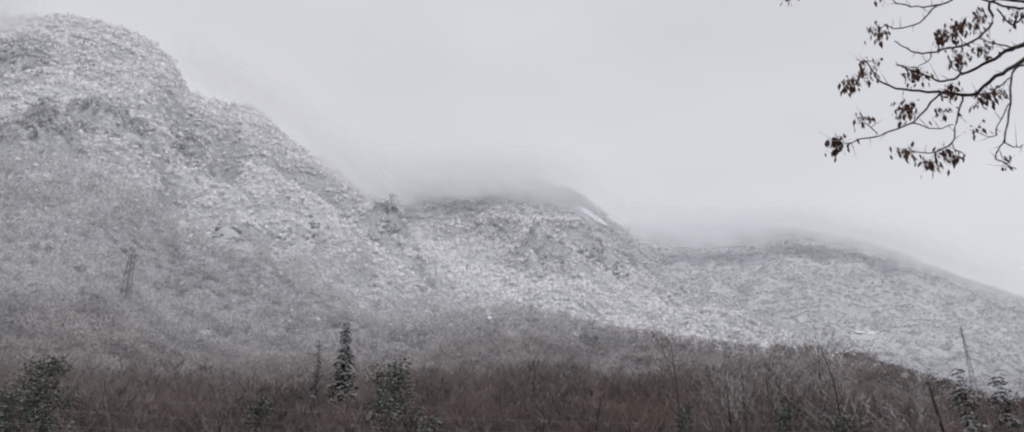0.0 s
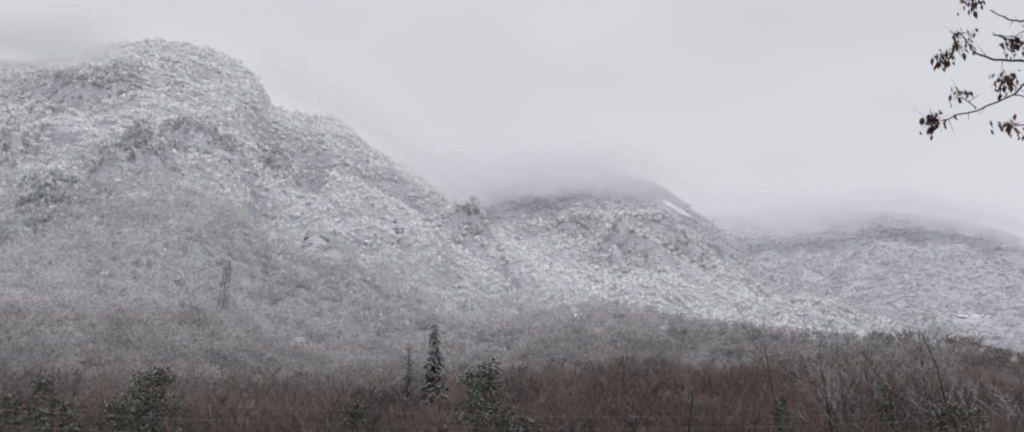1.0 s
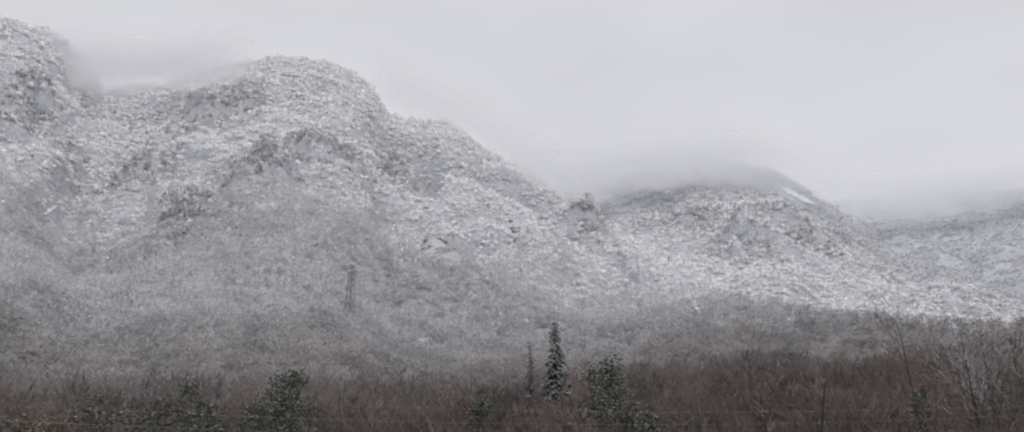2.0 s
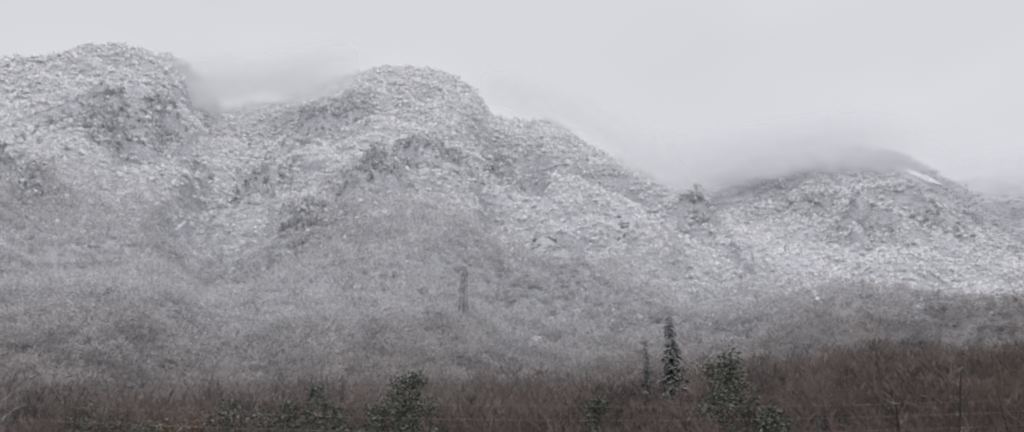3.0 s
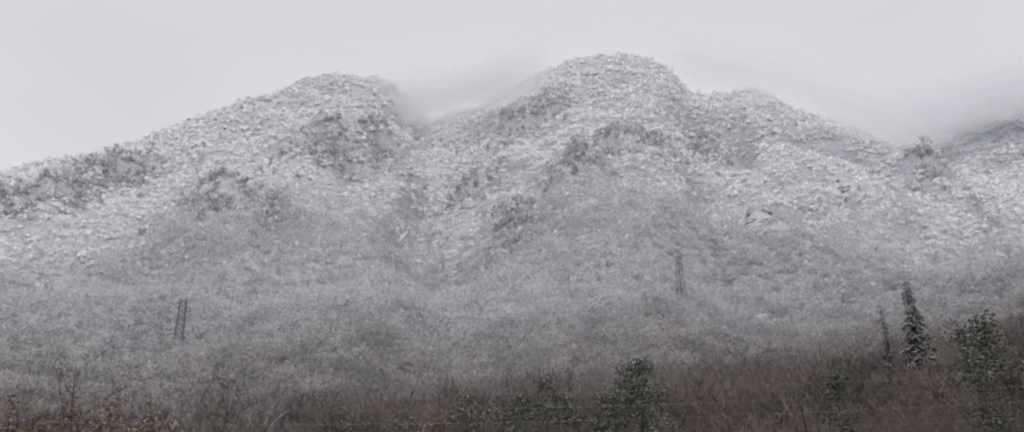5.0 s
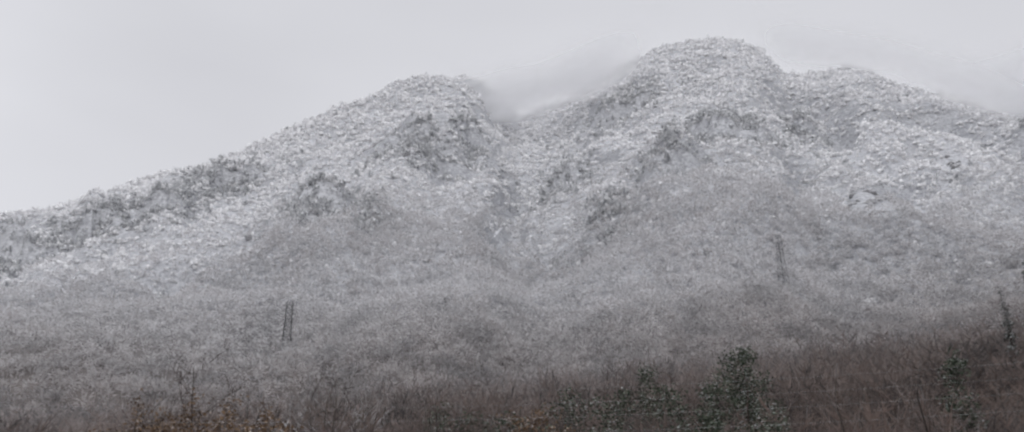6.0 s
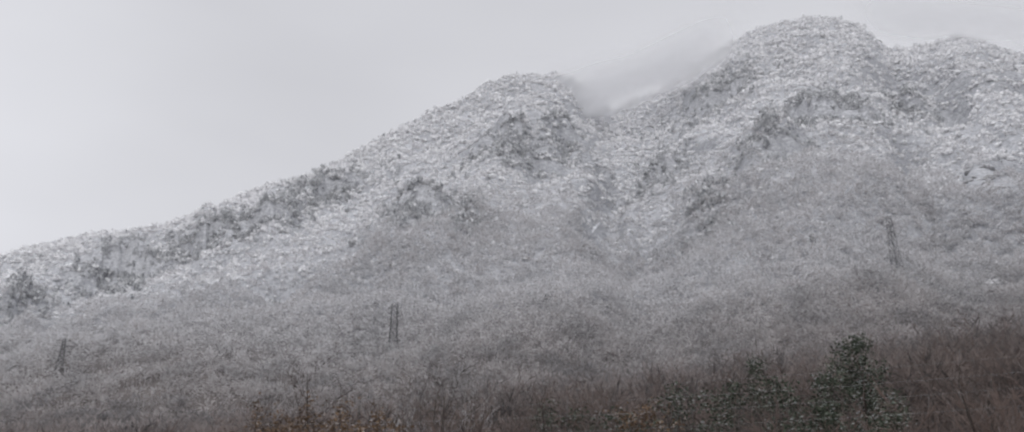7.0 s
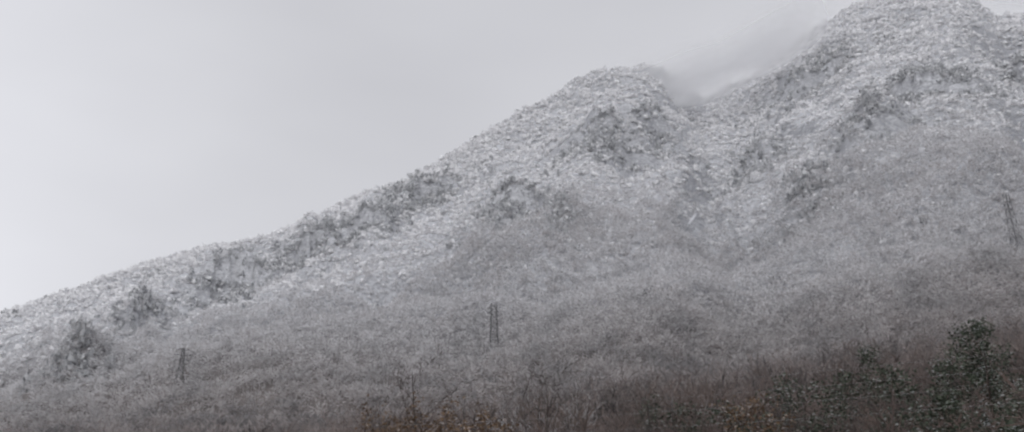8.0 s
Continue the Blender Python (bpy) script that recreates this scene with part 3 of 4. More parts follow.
# ================= trees on the valley's edge =================
def bare_tree(seed, height=11.0, limbs=13, branchlets=5, twigs=5, sides=4, lean=0.06, fat=1.0, crown_from=0.25):
    """Trunk and branch triangles of a leafless tree. Returns the two soups and the twig tips."""
    rng = random.Random(seed)
    trunk, wood, tips = Soup(), Soup(), []
    r0 = 0.0125 * height * rng.uniform(0.8, 1.2)
    way = rng.uniform(0, 6.28)
    spine, radii = [], []
    for i in range(7):
        u = i / 6
        spine.append(Vector((math.cos(way) * lean * height * u * u + rng.gauss(0, 0.012) * height * u, math.sin(way) * lean * height * u * u + rng.gauss(0, 0.012) * height * u, height * 0.93 * u - 0.3)))
        radii.append(r0 * (1.25 if i == 0 else 1 - 0.88 * u))
    trunk.tube(spine, radii, sides + 1)
    for k in range(limbs):
        u = crown_from + (0.97 - crown_from) * (k + rng.random()) / limbs
        i = min(int(u * 6), 5)
        start = spine[i].lerp(spine[i + 1], u * 6 - i)
        a = k * 2.4 + rng.gauss(0, 0.4)
        length = height * (0.40 * (1 - u) + 0.13) * rng.uniform(0.7, 1.25)
        rise = rng.uniform(0.55, 1.3)
        out = Vector((math.cos(a), math.sin(a), rise)).normalized()
        pts = [start]
        for j in range(1, 4):
            out = (out + Vector((rng.gauss(0, 0.12), rng.gauss(0, 0.12), 0.12))).normalized()
            pts.append(pts[-1] + out * length / 3)
        r1 = r0 * 0.42 * (1.1 - u)
        wood.tube(pts, [r1, r1 * 0.75, r1 * 0.5, r1 * 0.25], 3)
        for b in range(branchlets):
            w = 0.25 + 0.75 * (b + rng.random()) / branchlets
            j = min(int(w * 3), 2)
            s = pts[j].lerp(pts[j + 1], w * 3 - j)
            turn = Vector((rng.gauss(0, 1), rng.gauss(0, 1), rng.gauss(0.35, 0.6))).normalized()
            dirn = (out * 0.8 + turn).normalized()
            bl = length * rng.uniform(0.28, 0.5)
            e = s + dirn * bl
            wood.spike(s, e, max(0.014, r1 * 0.33) * fat)
            for t in range(twigs):
                p = s.lerp(e, rng.uniform(0.2, 1.0))
                turn = Vector((rng.gauss(0, 1), rng.gauss(0, 1), rng.gauss(0.3, 0.7))).normalized()
                q = p + (dirn * 0.7 + turn).normalized() * bl * rng.uniform(0.35, 0.75)
                wood.spike(p, q, 0.011 * fat)
                tips.append(q)
    return trunk, wood, tips


def near_woods():
    """The depth of the wood, behind and between the first rows of trees."""
    sets = []
    for count, lo, hi, power, seed, small, tall in ((1600, 100, 210, 0.8, 41, 6.5, 11.5), (900, 56, 110, 1.0, 42, 7.0, 11.5), (1200, 52, 170, 0.6, 43, 2.5, 5.0), (3200, 150, 360, 0.6, 45, 7.0, 16.0), (18500, 180, 640, 0.3, 44, 7.0, 13.5)):
        az, d, pos, rng = places(count, lo, hi, power, seed)
        pos = pos[(rng.random(len(az)) < np.clip((az + (78 if lo < 120 else 80)) / (14 if lo < 120 else 25), 0, 1)) & (rng.random(len(az)) < np.clip((np.interp(az, (-70, -55, -35, -15, 10), (360, 470, 560, 640, 640)) - d) / 150, 0, 1))]
        n = len(pos)
        sets.append((rng.integers(0, 16, n) + (16 if hi > 500 else 32 if lo == 150 else 0), pos, rng.uniform(small, tall, n), rng.uniform(0, 6.28, n)))
    cat = [np.concatenate(c) for c in zip(*sets)]
    v, f = scatter(spray_variants(16, 9, 9, 8) + bush_variants(16, 10, 25, 0.32, (0.016, 0.045)) + spray_variants(16, 11, 8, 6, 0.2, 2.2), *cat)
    ob = part_mesh("valley_forest", tri_mesh("valley_forest", v, f), MAT_BARE_WOOD)
    tagged(ob, "dense brown leafless woods and brush on the valley edge", "forest", kind="stuff")


near_woods()


def thing_tree(name, soups, x, y, turn, size, label, category="tree", group=""):
    """soups: (part name, mesh, material, label)."""
    az, d = math.degrees(math.atan2(x, y)), math.hypot(x, y)
    z = float(land(np.array([az]), np.array([d]))[0])
    base = new(name)
    base.matrix_basis = pose(x, y, z, 0, 0, turn) @ Matrix.Diagonal((size, size, size, 1))
    for part_name, me, material, part_label in soups:
        part_mesh(part_name, me, material, base, part_label)
    return tagged(base, label, category, group)


def first_rows():
    rng = random.Random(77)
    made, taken = [], []
    for k in range(12):
        t, w, _ = bare_tree(500 + k, 11.0, limbs=14, branchlets=4, twigs=4, sides=4, fat=1.4, crown_from=0.18)
        made.append([("trunk", t.mesh("trunk", True), MAT_BARK, ""), ("crown", w.mesh("crown"), MAT_TWIG, "")])
    labels = ("slender leafless tree with brown twigs", "bare brown tree in the valley wood", "leafless tree with a dusting of snow on its limbs")
    tries = 0
    while len(taken) < 300 and tries < 9000:
        tries += 1
        az, d = rng.uniform(-66, 36), 56 + 60 * rng.random() ** 0.8
        x, y = polar(az, d)
        if any((x - p) ** 2 + (y - q) ** 2 < 9 for p, q in taken):
            continue
        taken.append((x, y))
        rise = float(land(np.array([az]), np.array([d]))[0])
        tallest = (math.tan(radians(13.0)) * d + EYE - rise) / 11.0
        thing_tree("bare_tree", made[rng.randrange(12)], x, y, rng.uniform(0, 360), max(0.5, min(rng.uniform(0.55, 1.4), tallest)), labels[len(taken) % 3], group="trees of the valley wood")


first_rows()


def leafy(tips, seed, per_tip, size, spread):
    rng = random.Random(seed)
    s = Soup()
    for tip in tips:
        for _ in range(per_tip):
            c = tip + Vector((rng.gauss(0, spread), rng.gauss(0, spread), rng.gauss(0, spread)))
            a = Vector((rng.gauss(0, 1), rng.gauss(0, 1), rng.gauss(-0.3, 0.7))).normalized()
            s.blade(c, c + a * size * rng.uniform(0.6, 1.3), size * 0.35, a.cross(Vector((rng.gauss(0, 1), rng.gauss(0, 1), rng.gauss(0, 1)))))
    return s


def ivy_tree(az, d, top_el, width, seed, bare_top=0.25, label="tree clad in dark green ivy with snow flecks"):
    """A tree smothered in ivy: dense round the trunk and main limbs, twigs free at the top."""
    ground_z = float(land(np.array([az]), np.array([float(d)]))[0])
    height = math.tan(radians(top_el)) * d + EYE - ground_z
    t, w, tips = bare_tree(seed, height, limbs=12, branchlets=4, twigs=3, sides=4, fat=1.6, crown_from=0.2)
    rng = random.Random(seed)
    leaves = Soup()
    clumps = []
    for _ in range(int(4 * height)):
        u = rng.random() ** 0.85 * (1 - bare_top)
        wide = width * 0.5 * (0.30 + 0.9 * math.sin(math.pi * min(1.0, 0.12 + u * 0.86)) ** 0.8) * rng.uniform(0.25, 1.15)
        a = rng.uniform(0, 6.28)
        clumps.append(Vector((math.cos(a) * wide, math.sin(a) * wide, u * height)))
    for i in range(int(52 * height * (width + 0.8))):
        c = clumps[i % len(clumps)] + Vector((rng.uniform(-1, 1), rng.uniform(-1, 1), rng.uniform(-1, 1))).normalized() * rng.random() ** 0.5 * (0.4 + width * 0.16)
        q = Vector((rng.gauss(0, 1), rng.gauss(0, 1), rng.gauss(0.1, 0.8))).normalized()
        leaves.blade(c, c + q * rng.uniform(0.14, 0.28), 0.10, q.cross(Vector((rng.gauss(0, 1), rng.gauss(0, 1), rng.gauss(0, 1)))))
    x, y = polar(az, d)
    thing_tree("ivy_tree", [("trunk", t.mesh("trunk", True), MAT_BARK, ""), ("crown", w.mesh("crown"), MAT_TWIG, ""), ("ivy", leaves.mesh("ivy"), MAT_IVY, "dark green ivy leaves")], x, y, 0, 1.0, label)


for spec in ((10.8, 105, 16.4, 1.3, 901, 0.42), (-8.0, 72, 14.1, 4.6, 903, 0.04), (-28.4, 78, 13.2, 4.2, 904, 0.05), (-16.2, 70, 12.2, 1.9, 905, 0.05),
             (-34.3, 92, 13.0, 2.4, 906, 0.08), (-37.5, 66, 10.6, 3.0, 909, 0.05), (-26.5, 66, 10.6, 2.4, 910, 0.1),
             (17.0, 96, 13.4, 1.6, 911, 0.2), (-48.0, 80, 11.4, 2.0, 912, 0.15), (-5.4, 64, 11.2, 2.4, 913, 0.1), (20.5, 70, 10.2, 3.2, 914, 0.1), (-31.2, 60, 10.2, 3.0, 915, 0.1), (-43.5, 66, 10.0, 3.0, 916, 0.1),
             (-29.8, 74, 12.0, 3.4, 917, 0.05), (-33.0, 70, 11.2, 3.2, 918, 0.05), (-39.8, 72, 11.0, 3.6, 919, 0.05), (-36.0, 78, 11.6, 2.6, 920, 0.1), (-46.0, 70, 10.4, 2.8, 921, 0.1), (-27.4, 62, 9.6, 3.0, 922, 0.1), (-41.8, 60, 9.0, 3.4, 923, 0.1)):
    ivy_tree(*spec)


def conifer(az, d, top_el, width, seed):
    """A ragged dark spruce: whorls of drooping boughs, snow on their backs."""
    ground_z = float(land(np.array([az]), np.array([float(d)]))[0])
    height = math.tan(radians(top_el)) * d + EYE - ground_z
    rng = random.Random(seed)
    trunk, boughs = Soup(), Soup()
    trunk.tube([(0, 0, -0.4), (0.05, 0, height * 0.5), (0, 0, height * 0.97)], [0.2, 0.13, 0.03], 6)
    whorls = int(height * 2.4)
    for k in range(whorls):
        u = 0.12 + 0.86 * k / whorls
        r = width * 0.5 * (1.05 - u) ** 0.6 * rng.uniform(0.45, 1.25)
        for j in range(6):
            if rng.random() < 0.2:
                continue
            a = j * 1.047 + k * 0.7 + rng.gauss(0, 0.2)
            out = Vector((math.cos(a), math.sin(a), 0))
            side = Vector((-math.sin(a), math.cos(a), 0))
            root = Vector((0, 0, u * height))
            for t in (0.25, 0.5, 0.75, 1.0):
                p = root + out * r * t * 0.8 + Vector((0, 0, -0.30 * r * t * t))
                q = root + out * r * (t * 0.8 + 0.25) + Vector((0, 0, -0.34 * r * t * t - 0.12 * r))
                boughs.blade(p, q + side * rng.gauss(0, 0.12) * r, r * 0.13 * rng.uniform(0.7, 1.4), side + Vector((0, 0, rng.gauss(0, 0.5))))
                for flank in (-1, 1):
                    boughs.blade(p, p + (out * 0.5 + side * flank).normalized() * r * 0.3 + Vector((0, 0, -0.14 * r)), r * 0.08, out + Vector((0, 0, rng.gauss(0, 0.5))))
    x, y = polar(az, d)
    thing_tree("conifer", [("trunk", trunk.mesh("trunk", True), MAT_BARK, ""), ("crown", boughs.mesh("crown"), MAT_SPRUCE, "drooping dark boughs with snow on their backs")], x, y, 0, 1.0, "ragged dark green conifer dusted with snow")


for spec in ((-11.2, 235, 16.5, 9.5, 931), (27.0, 92, 11.9, 6.0, 932), (28.9, 98, 11.2, 6.0, 933), (-28.2, 84, 13.2, 4.4, 935), (-12.9, 240, 15.2, 4.4, 936)):
    conifer(*spec)


for az, foot_el, top_el, wide, seed in ((-30.26, 15.6, 16.4, 4.0, 941), (-27.46, 16.4, 17.2, 3.4, 942), (-28.78, 15.7, 16.3, 3.0, 943), (-47.6, 15.9, 16.9, 3.4, 944)):
    conifer(az, crag_distance(az, foot_el), top_el, wide, seed)


def rusty_tree(az, d, top_el, seed):
    ground_z = float(land(np.array([az]), np.array([float(d)]))[0])
    height = math.tan(radians(top_el)) * d + EYE - ground_z
    t, w, tips = bare_tree(seed, height, limbs=14, branchlets=5, twigs=3, sides=4, fat=1.4, crown_from=0.2)
    leaves = leafy(tips, seed, 9, 0.19, 0.26)
    x, y = polar(az, d)
    thing_tree("rusty_tree", [("trunk", t.mesh("trunk", True), MAT_BARK, ""), ("crown", w.mesh("crown"), MAT_TWIG, ""), ("dry_leaves", leaves.mesh("dry_leaves"), MAT_RUST, "dry orange-brown leaves")], x, y, 40, 1.0, "young tree still holding dry orange-brown leaves")


for spec in ((-62.2, 52, 9.6, 951), (-59.4, 50, 9.0, 952), (-41.5, 56, 9.9, 953), (-65.0, 54, 8.9, 955)):
    rusty_tree(*spec)


def dead_snag(az, d, top_el, lean, seed):
    ground_z = float(land(np.array([az]), np.array([float(d)]))[0])
    height = math.tan(radians(top_el)) * d + EYE - ground_z
    rng = random.Random(seed)
    t, w = Soup(), Soup()
    pts = [Vector((lean * u * u * height + rng.gauss(0, 0.05), rng.gauss(0, 0.05), u * height)) for u in (0, 0.2, 0.4, 0.6, 0.8, 1.0)]
    t.tube(pts, [0.17, 0.15, 0.13, 0.11, 0.09, 0.05], 6)
    for k in range(20):
        p = pts[2 + k % 3].lerp(pts[3 + k % 3], rng.random())
        q = p + Vector((rng.gauss(0, 0.45), rng.gauss(0, 0.45), rng.uniform(0.1, 0.7)))
        w.spike(p, q, 0.022)
        for _ in range(3):
            e = p.lerp(q, rng.uniform(0.3, 0.9))
            w.spike(e, e + Vector((rng.gauss(0, 0.25), rng.gauss(0, 0.25), rng.uniform(0.0, 0.35))), 0.012)
    x, y = polar(az, d)
    thing_tree("dead_tree", [("trunk", t.mesh("trunk", True), MAT_DARKBARK, ""), ("crown", w.mesh("crown"), MAT_SNOWTWIG, "snow-lined broken branches")], x, y, 0, 1.0, "broken dead tree with snow on its stubs")


for spec in ((4.0, 57, 11.4, 0.12, 971), (26.0, 58, 10.6, -0.06, 972), (1.5, 56, 10.0, 0.02, 973)):
    dead_snag(*spec)


def snowy_shrub(az, d, top_el, seed):
    """A bushy tree whose fine twigs carry snow."""
    ground_z = float(land(np.array([az]), np.array([float(d)]))[0])
    height = math.tan(radians(top_el)) * d + EYE - ground_z
    t, w, tips = bare_tree(seed, height, limbs=22, branchlets=6, twigs=5, sides=4, fat=1.3, crown_from=0.45)
    x, y = polar(az, d)
    thing_tree("snowy_tree", [("trunk", t.mesh("trunk", True), MAT_BARK, ""), ("crown", w.mesh("crown"), MAT_SNOWTWIG, "snow-lined twigs")], x, y, 20, 1.0, "spreading bare tree with snow-lined twigs")


for spec in ((16.0, 112, 14.6, 981), (18.8, 118, 14.8, 982), (13.4, 116, 14.8, 983), (14.7, 114, 14.2, 984), (20.4, 116, 14.3, 987), (-53.5, 62, 10.9, 985), (23.6, 100, 11.6, 986), (-57.6, 64, 9.4, 990)):
    snowy_shrub(*spec)


# ================= pylons =================
def pylon(az, base_el, top_el, foot, head, arms, turn, bar=0.2):
    """A lattice mast: four legs, zigzag bracing on each face, cross-arms with hanging insulators."""
    d = crag_distance(az, base_el)
    ground_z = float(land(np.array([az]), np.array([float(d)]))[0])
    height = math.tan(radians(top_el)) * d + EYE - ground_z
    x, y = polar(az, d)
    base = new("lattice_pylon")
    base.matrix_basis = pose(x, y, ground_z, 0, 0, turn)
    tagged(base, "grey steel lattice power pylon rising from the woods", "pylon", "pylons of the power line")

    def corner(k, u):
        half = (foot + (head - foot) * max(0.0, min(1.0, u * 1.15)) ** 0.8) / 2
        return Vector(((half, half, -half, -half)[k], (half, -half, -half, half)[k], height * u))
    for k in range(4):
        s = Soup()
        s.tube([corner(k, u) for u in (-0.02, 0.25, 0.5, 0.75, 1.0)], [bar] * 5, 4)
        part_mesh("leg", s.mesh("leg"), MAT_STEEL, base)
    levels = [1 - (1 - i / 8) ** 1.15 for i in range(9)]
    for k in range(4):
        s = Soup()
        for i in range(8):
            a, b = corner(k, levels[i]), corner((k + 1) % 4, levels[i + 1])
            c, e = corner((k + 1) % 4, levels[i]), corner(k, levels[i + 1])
            for p, q in ((a, b), (c, e), (e, b)):
                s.tube([p, q], [bar * 0.6, bar * 0.6], 3)
        part_mesh("bracing", s.mesh("bracing"), MAT_STEEL, base)
    for u, reach_out in arms:
        s = Soup()
        for side in (-1, 1):
            tip = Vector((side * reach_out, 0, height * u))
            for p in (Vector((side * head / 2, head / 2, height * u)), Vector((side * head / 2, -head / 2, height * u)), Vector((side * head / 2, 0, height * u + reach_out * 0.28))):
                s.tube([p, tip], [0.11, 0.09], 3)
            s.tube([tip, tip - Vector((0, 0, 1.6))], [0.07, 0.1], 4)
        part_mesh("crossarm", s.mesh("crossarm"), MAT_STEEL, base)


pylon(-25.0, 15.9, 19.8, 6.2, 2.6, ((0.97, 2.2), (0.86, 2.6), (0.75, 2.2)), 65, 0.15)
pylon(-57.8, 13.0, 16.1, 5.2, 3.4, ((0.97, 2.6), (0.84, 2.8)), 50)
pylon(-77.5, 10.4, 12.7, 4.2, 1.5, ((0.95, 3.6), (0.80, 4.6), (0.65, 4.0)), 75)
pylon(27.7, 10.0, 13.8, 9.0, 1.8, ((0.96, 2.4), (0.86, 2.6)), -50, 0.27)


# ================= overhead wires =================
def wire_run():
    """Four conductors sag between two posts that stand beyond the ends of the view."""
    face = radians(30)
    ahead, along = Vector((-math.sin(face), math.cos(face), 0)), Vector((math.cos(face), math.sin(face), 0))
    for side in (-72, 72):
        p = ahead * 35.6 + along * side
        az, d = math.degrees(math.atan2(p.x, p.y)), math.hypot(p.x, p.y)
        z = float(land(np.array([az]), np.array([d]))[0])
        post = new("utility_pole")
        post.matrix_basis = pose(p.x, p.y, z, 0, 0, 30)
        tagged(post, "weathered wooden pole carrying the overhead wires", "pole", "poles of the overhead line")
        s = Soup()
        s.tube([(0, 0, -0.5), (0, 0, 15.2 - z)], [0.16, 0.11], 8)
        part_mesh("post", s.mesh("post"), MAT_BARK, post)
        for h in (13.9, 12.8):
            s = Soup()
            s.tube([(0, -1.1, h - z), (0, 1.1, h - z)], [0.07, 0.07], 4)
            part_mesh("crossarm", s.mesh("crossarm"), MAT_STEEL, post)
    for off, low, bow in ((35.0, 8.35, 0.00108), (36.2, 8.0, 0.00112), (35.0, 7.25, 0.00108), (36.2, 6.8, 0.00110)):
        s = Soup()
        pts = [ahead * off + along * t + Vector((0, 0, low + bow * t * t)) for t in np.linspace(-72, 72, 49)]
        s.tube(pts, [0.0045] * 49, 4)
        tagged(part_mesh("overhead_wire", s.mesh("overhead_wire"), MAT_WIRE), "thin pale overhead wire sagging before the wood", "wire", "wires of the overhead line")


wire_run()


# ================= open snow =================
for patch_name, centre, half, tilt, d_from, label in OPEN_SNOW:
    conforming(patch_name, centre, half, tilt, MAT_SNOW, label, patch_name.replace("_", " "), d_from=d_from, lift=1.2)


def rock_outcrop(ca, ce, wide, tall, seed):
    """Broken ledges of grey rock that step up the slope, each with snow on its tread."""
    rng = random.Random(seed)
    d0 = crag_distance(ca, ce)
    x0, y0 = polar(ca, d0)
    z0 = float(land(np.array([ca]), np.array([d0]))[0])
    base = new("rock_outcrop")
    base.matrix_basis = pose(x0, y0, z0, 0, 0, -ca)
    tagged(base, "broken grey rock ledges capped with fresh snow on the slope", "rock", "rock outcrops on the slope")
    span = math.tan(radians(wide)) * d0
    for k in range(int(6 + 5 * wide)):
        e = ce + rng.uniform(-0.8, 0.8) * tall
        shift = rng.gauss(0, 0.42) * span
        a = ca + math.degrees(shift / d0)
        d = crag_distance(a, e)
        x, y = polar(a, d)
        z = float(land(np.array([a]), np.array([d]))[0])
        at = base.matrix_basis.inverted() @ Vector((x, y, z))
        half, high, deep = span * rng.uniform(0.10, 0.30), rng.uniform(1.8, 4.4), rng.uniform(2.0, 4.0)
        n = 9
        rock, snow = Soup(), Soup()
        line = [(half * (2 * i / (n - 1) - 1), rng.uniform(-0.8, 0.8), high * rng.uniform(0.55, 1.1) * (1 - (2 * i / (n - 1) - 1) ** 4 * 0.8)) for i in range(n)]
        for px, py, h in line:
            rock.v += [at + Vector((px, py - 0.7, -2.5)), at + Vector((px, py, h)), at + Vector((px, py + deep, h + 0.8)), at + Vector((px, py + deep, -2.5))]
            snow.v += [at + Vector((px, py - 0.25, h + 0.05)), at + Vector((px, py - 0.1, h + 0.4)), at + Vector((px, py + deep, h + 1.2)), at + Vector((px, py + deep, h + 0.6))]
        for s in (rock, snow):
            for i in range(n - 1):
                for q in range(4):
                    p = (i * 4 + q, i * 4 + (q + 1) % 4, i * 4 + 4 + (q + 1) % 4, i * 4 + 4 + q)
                    s.f += [(p[0], p[3], p[2]), (p[0], p[2], p[1])]
            for o in (0, (n - 1) * 4):
                s.f += [(o, o + 1, o + 2), (o, o + 2, o + 3)]
        part_mesh("ledge", rock.mesh("ledge"), MAT_ROCK, base)
        part_mesh("snow_cap", snow.mesh("snow_cap"), MAT_SNOWCAP, base, "white snow lying on the ledge")


for k, spot_of in enumerate(OUTCROPS):
    rock_outcrop(*spot_of, 300 + k)


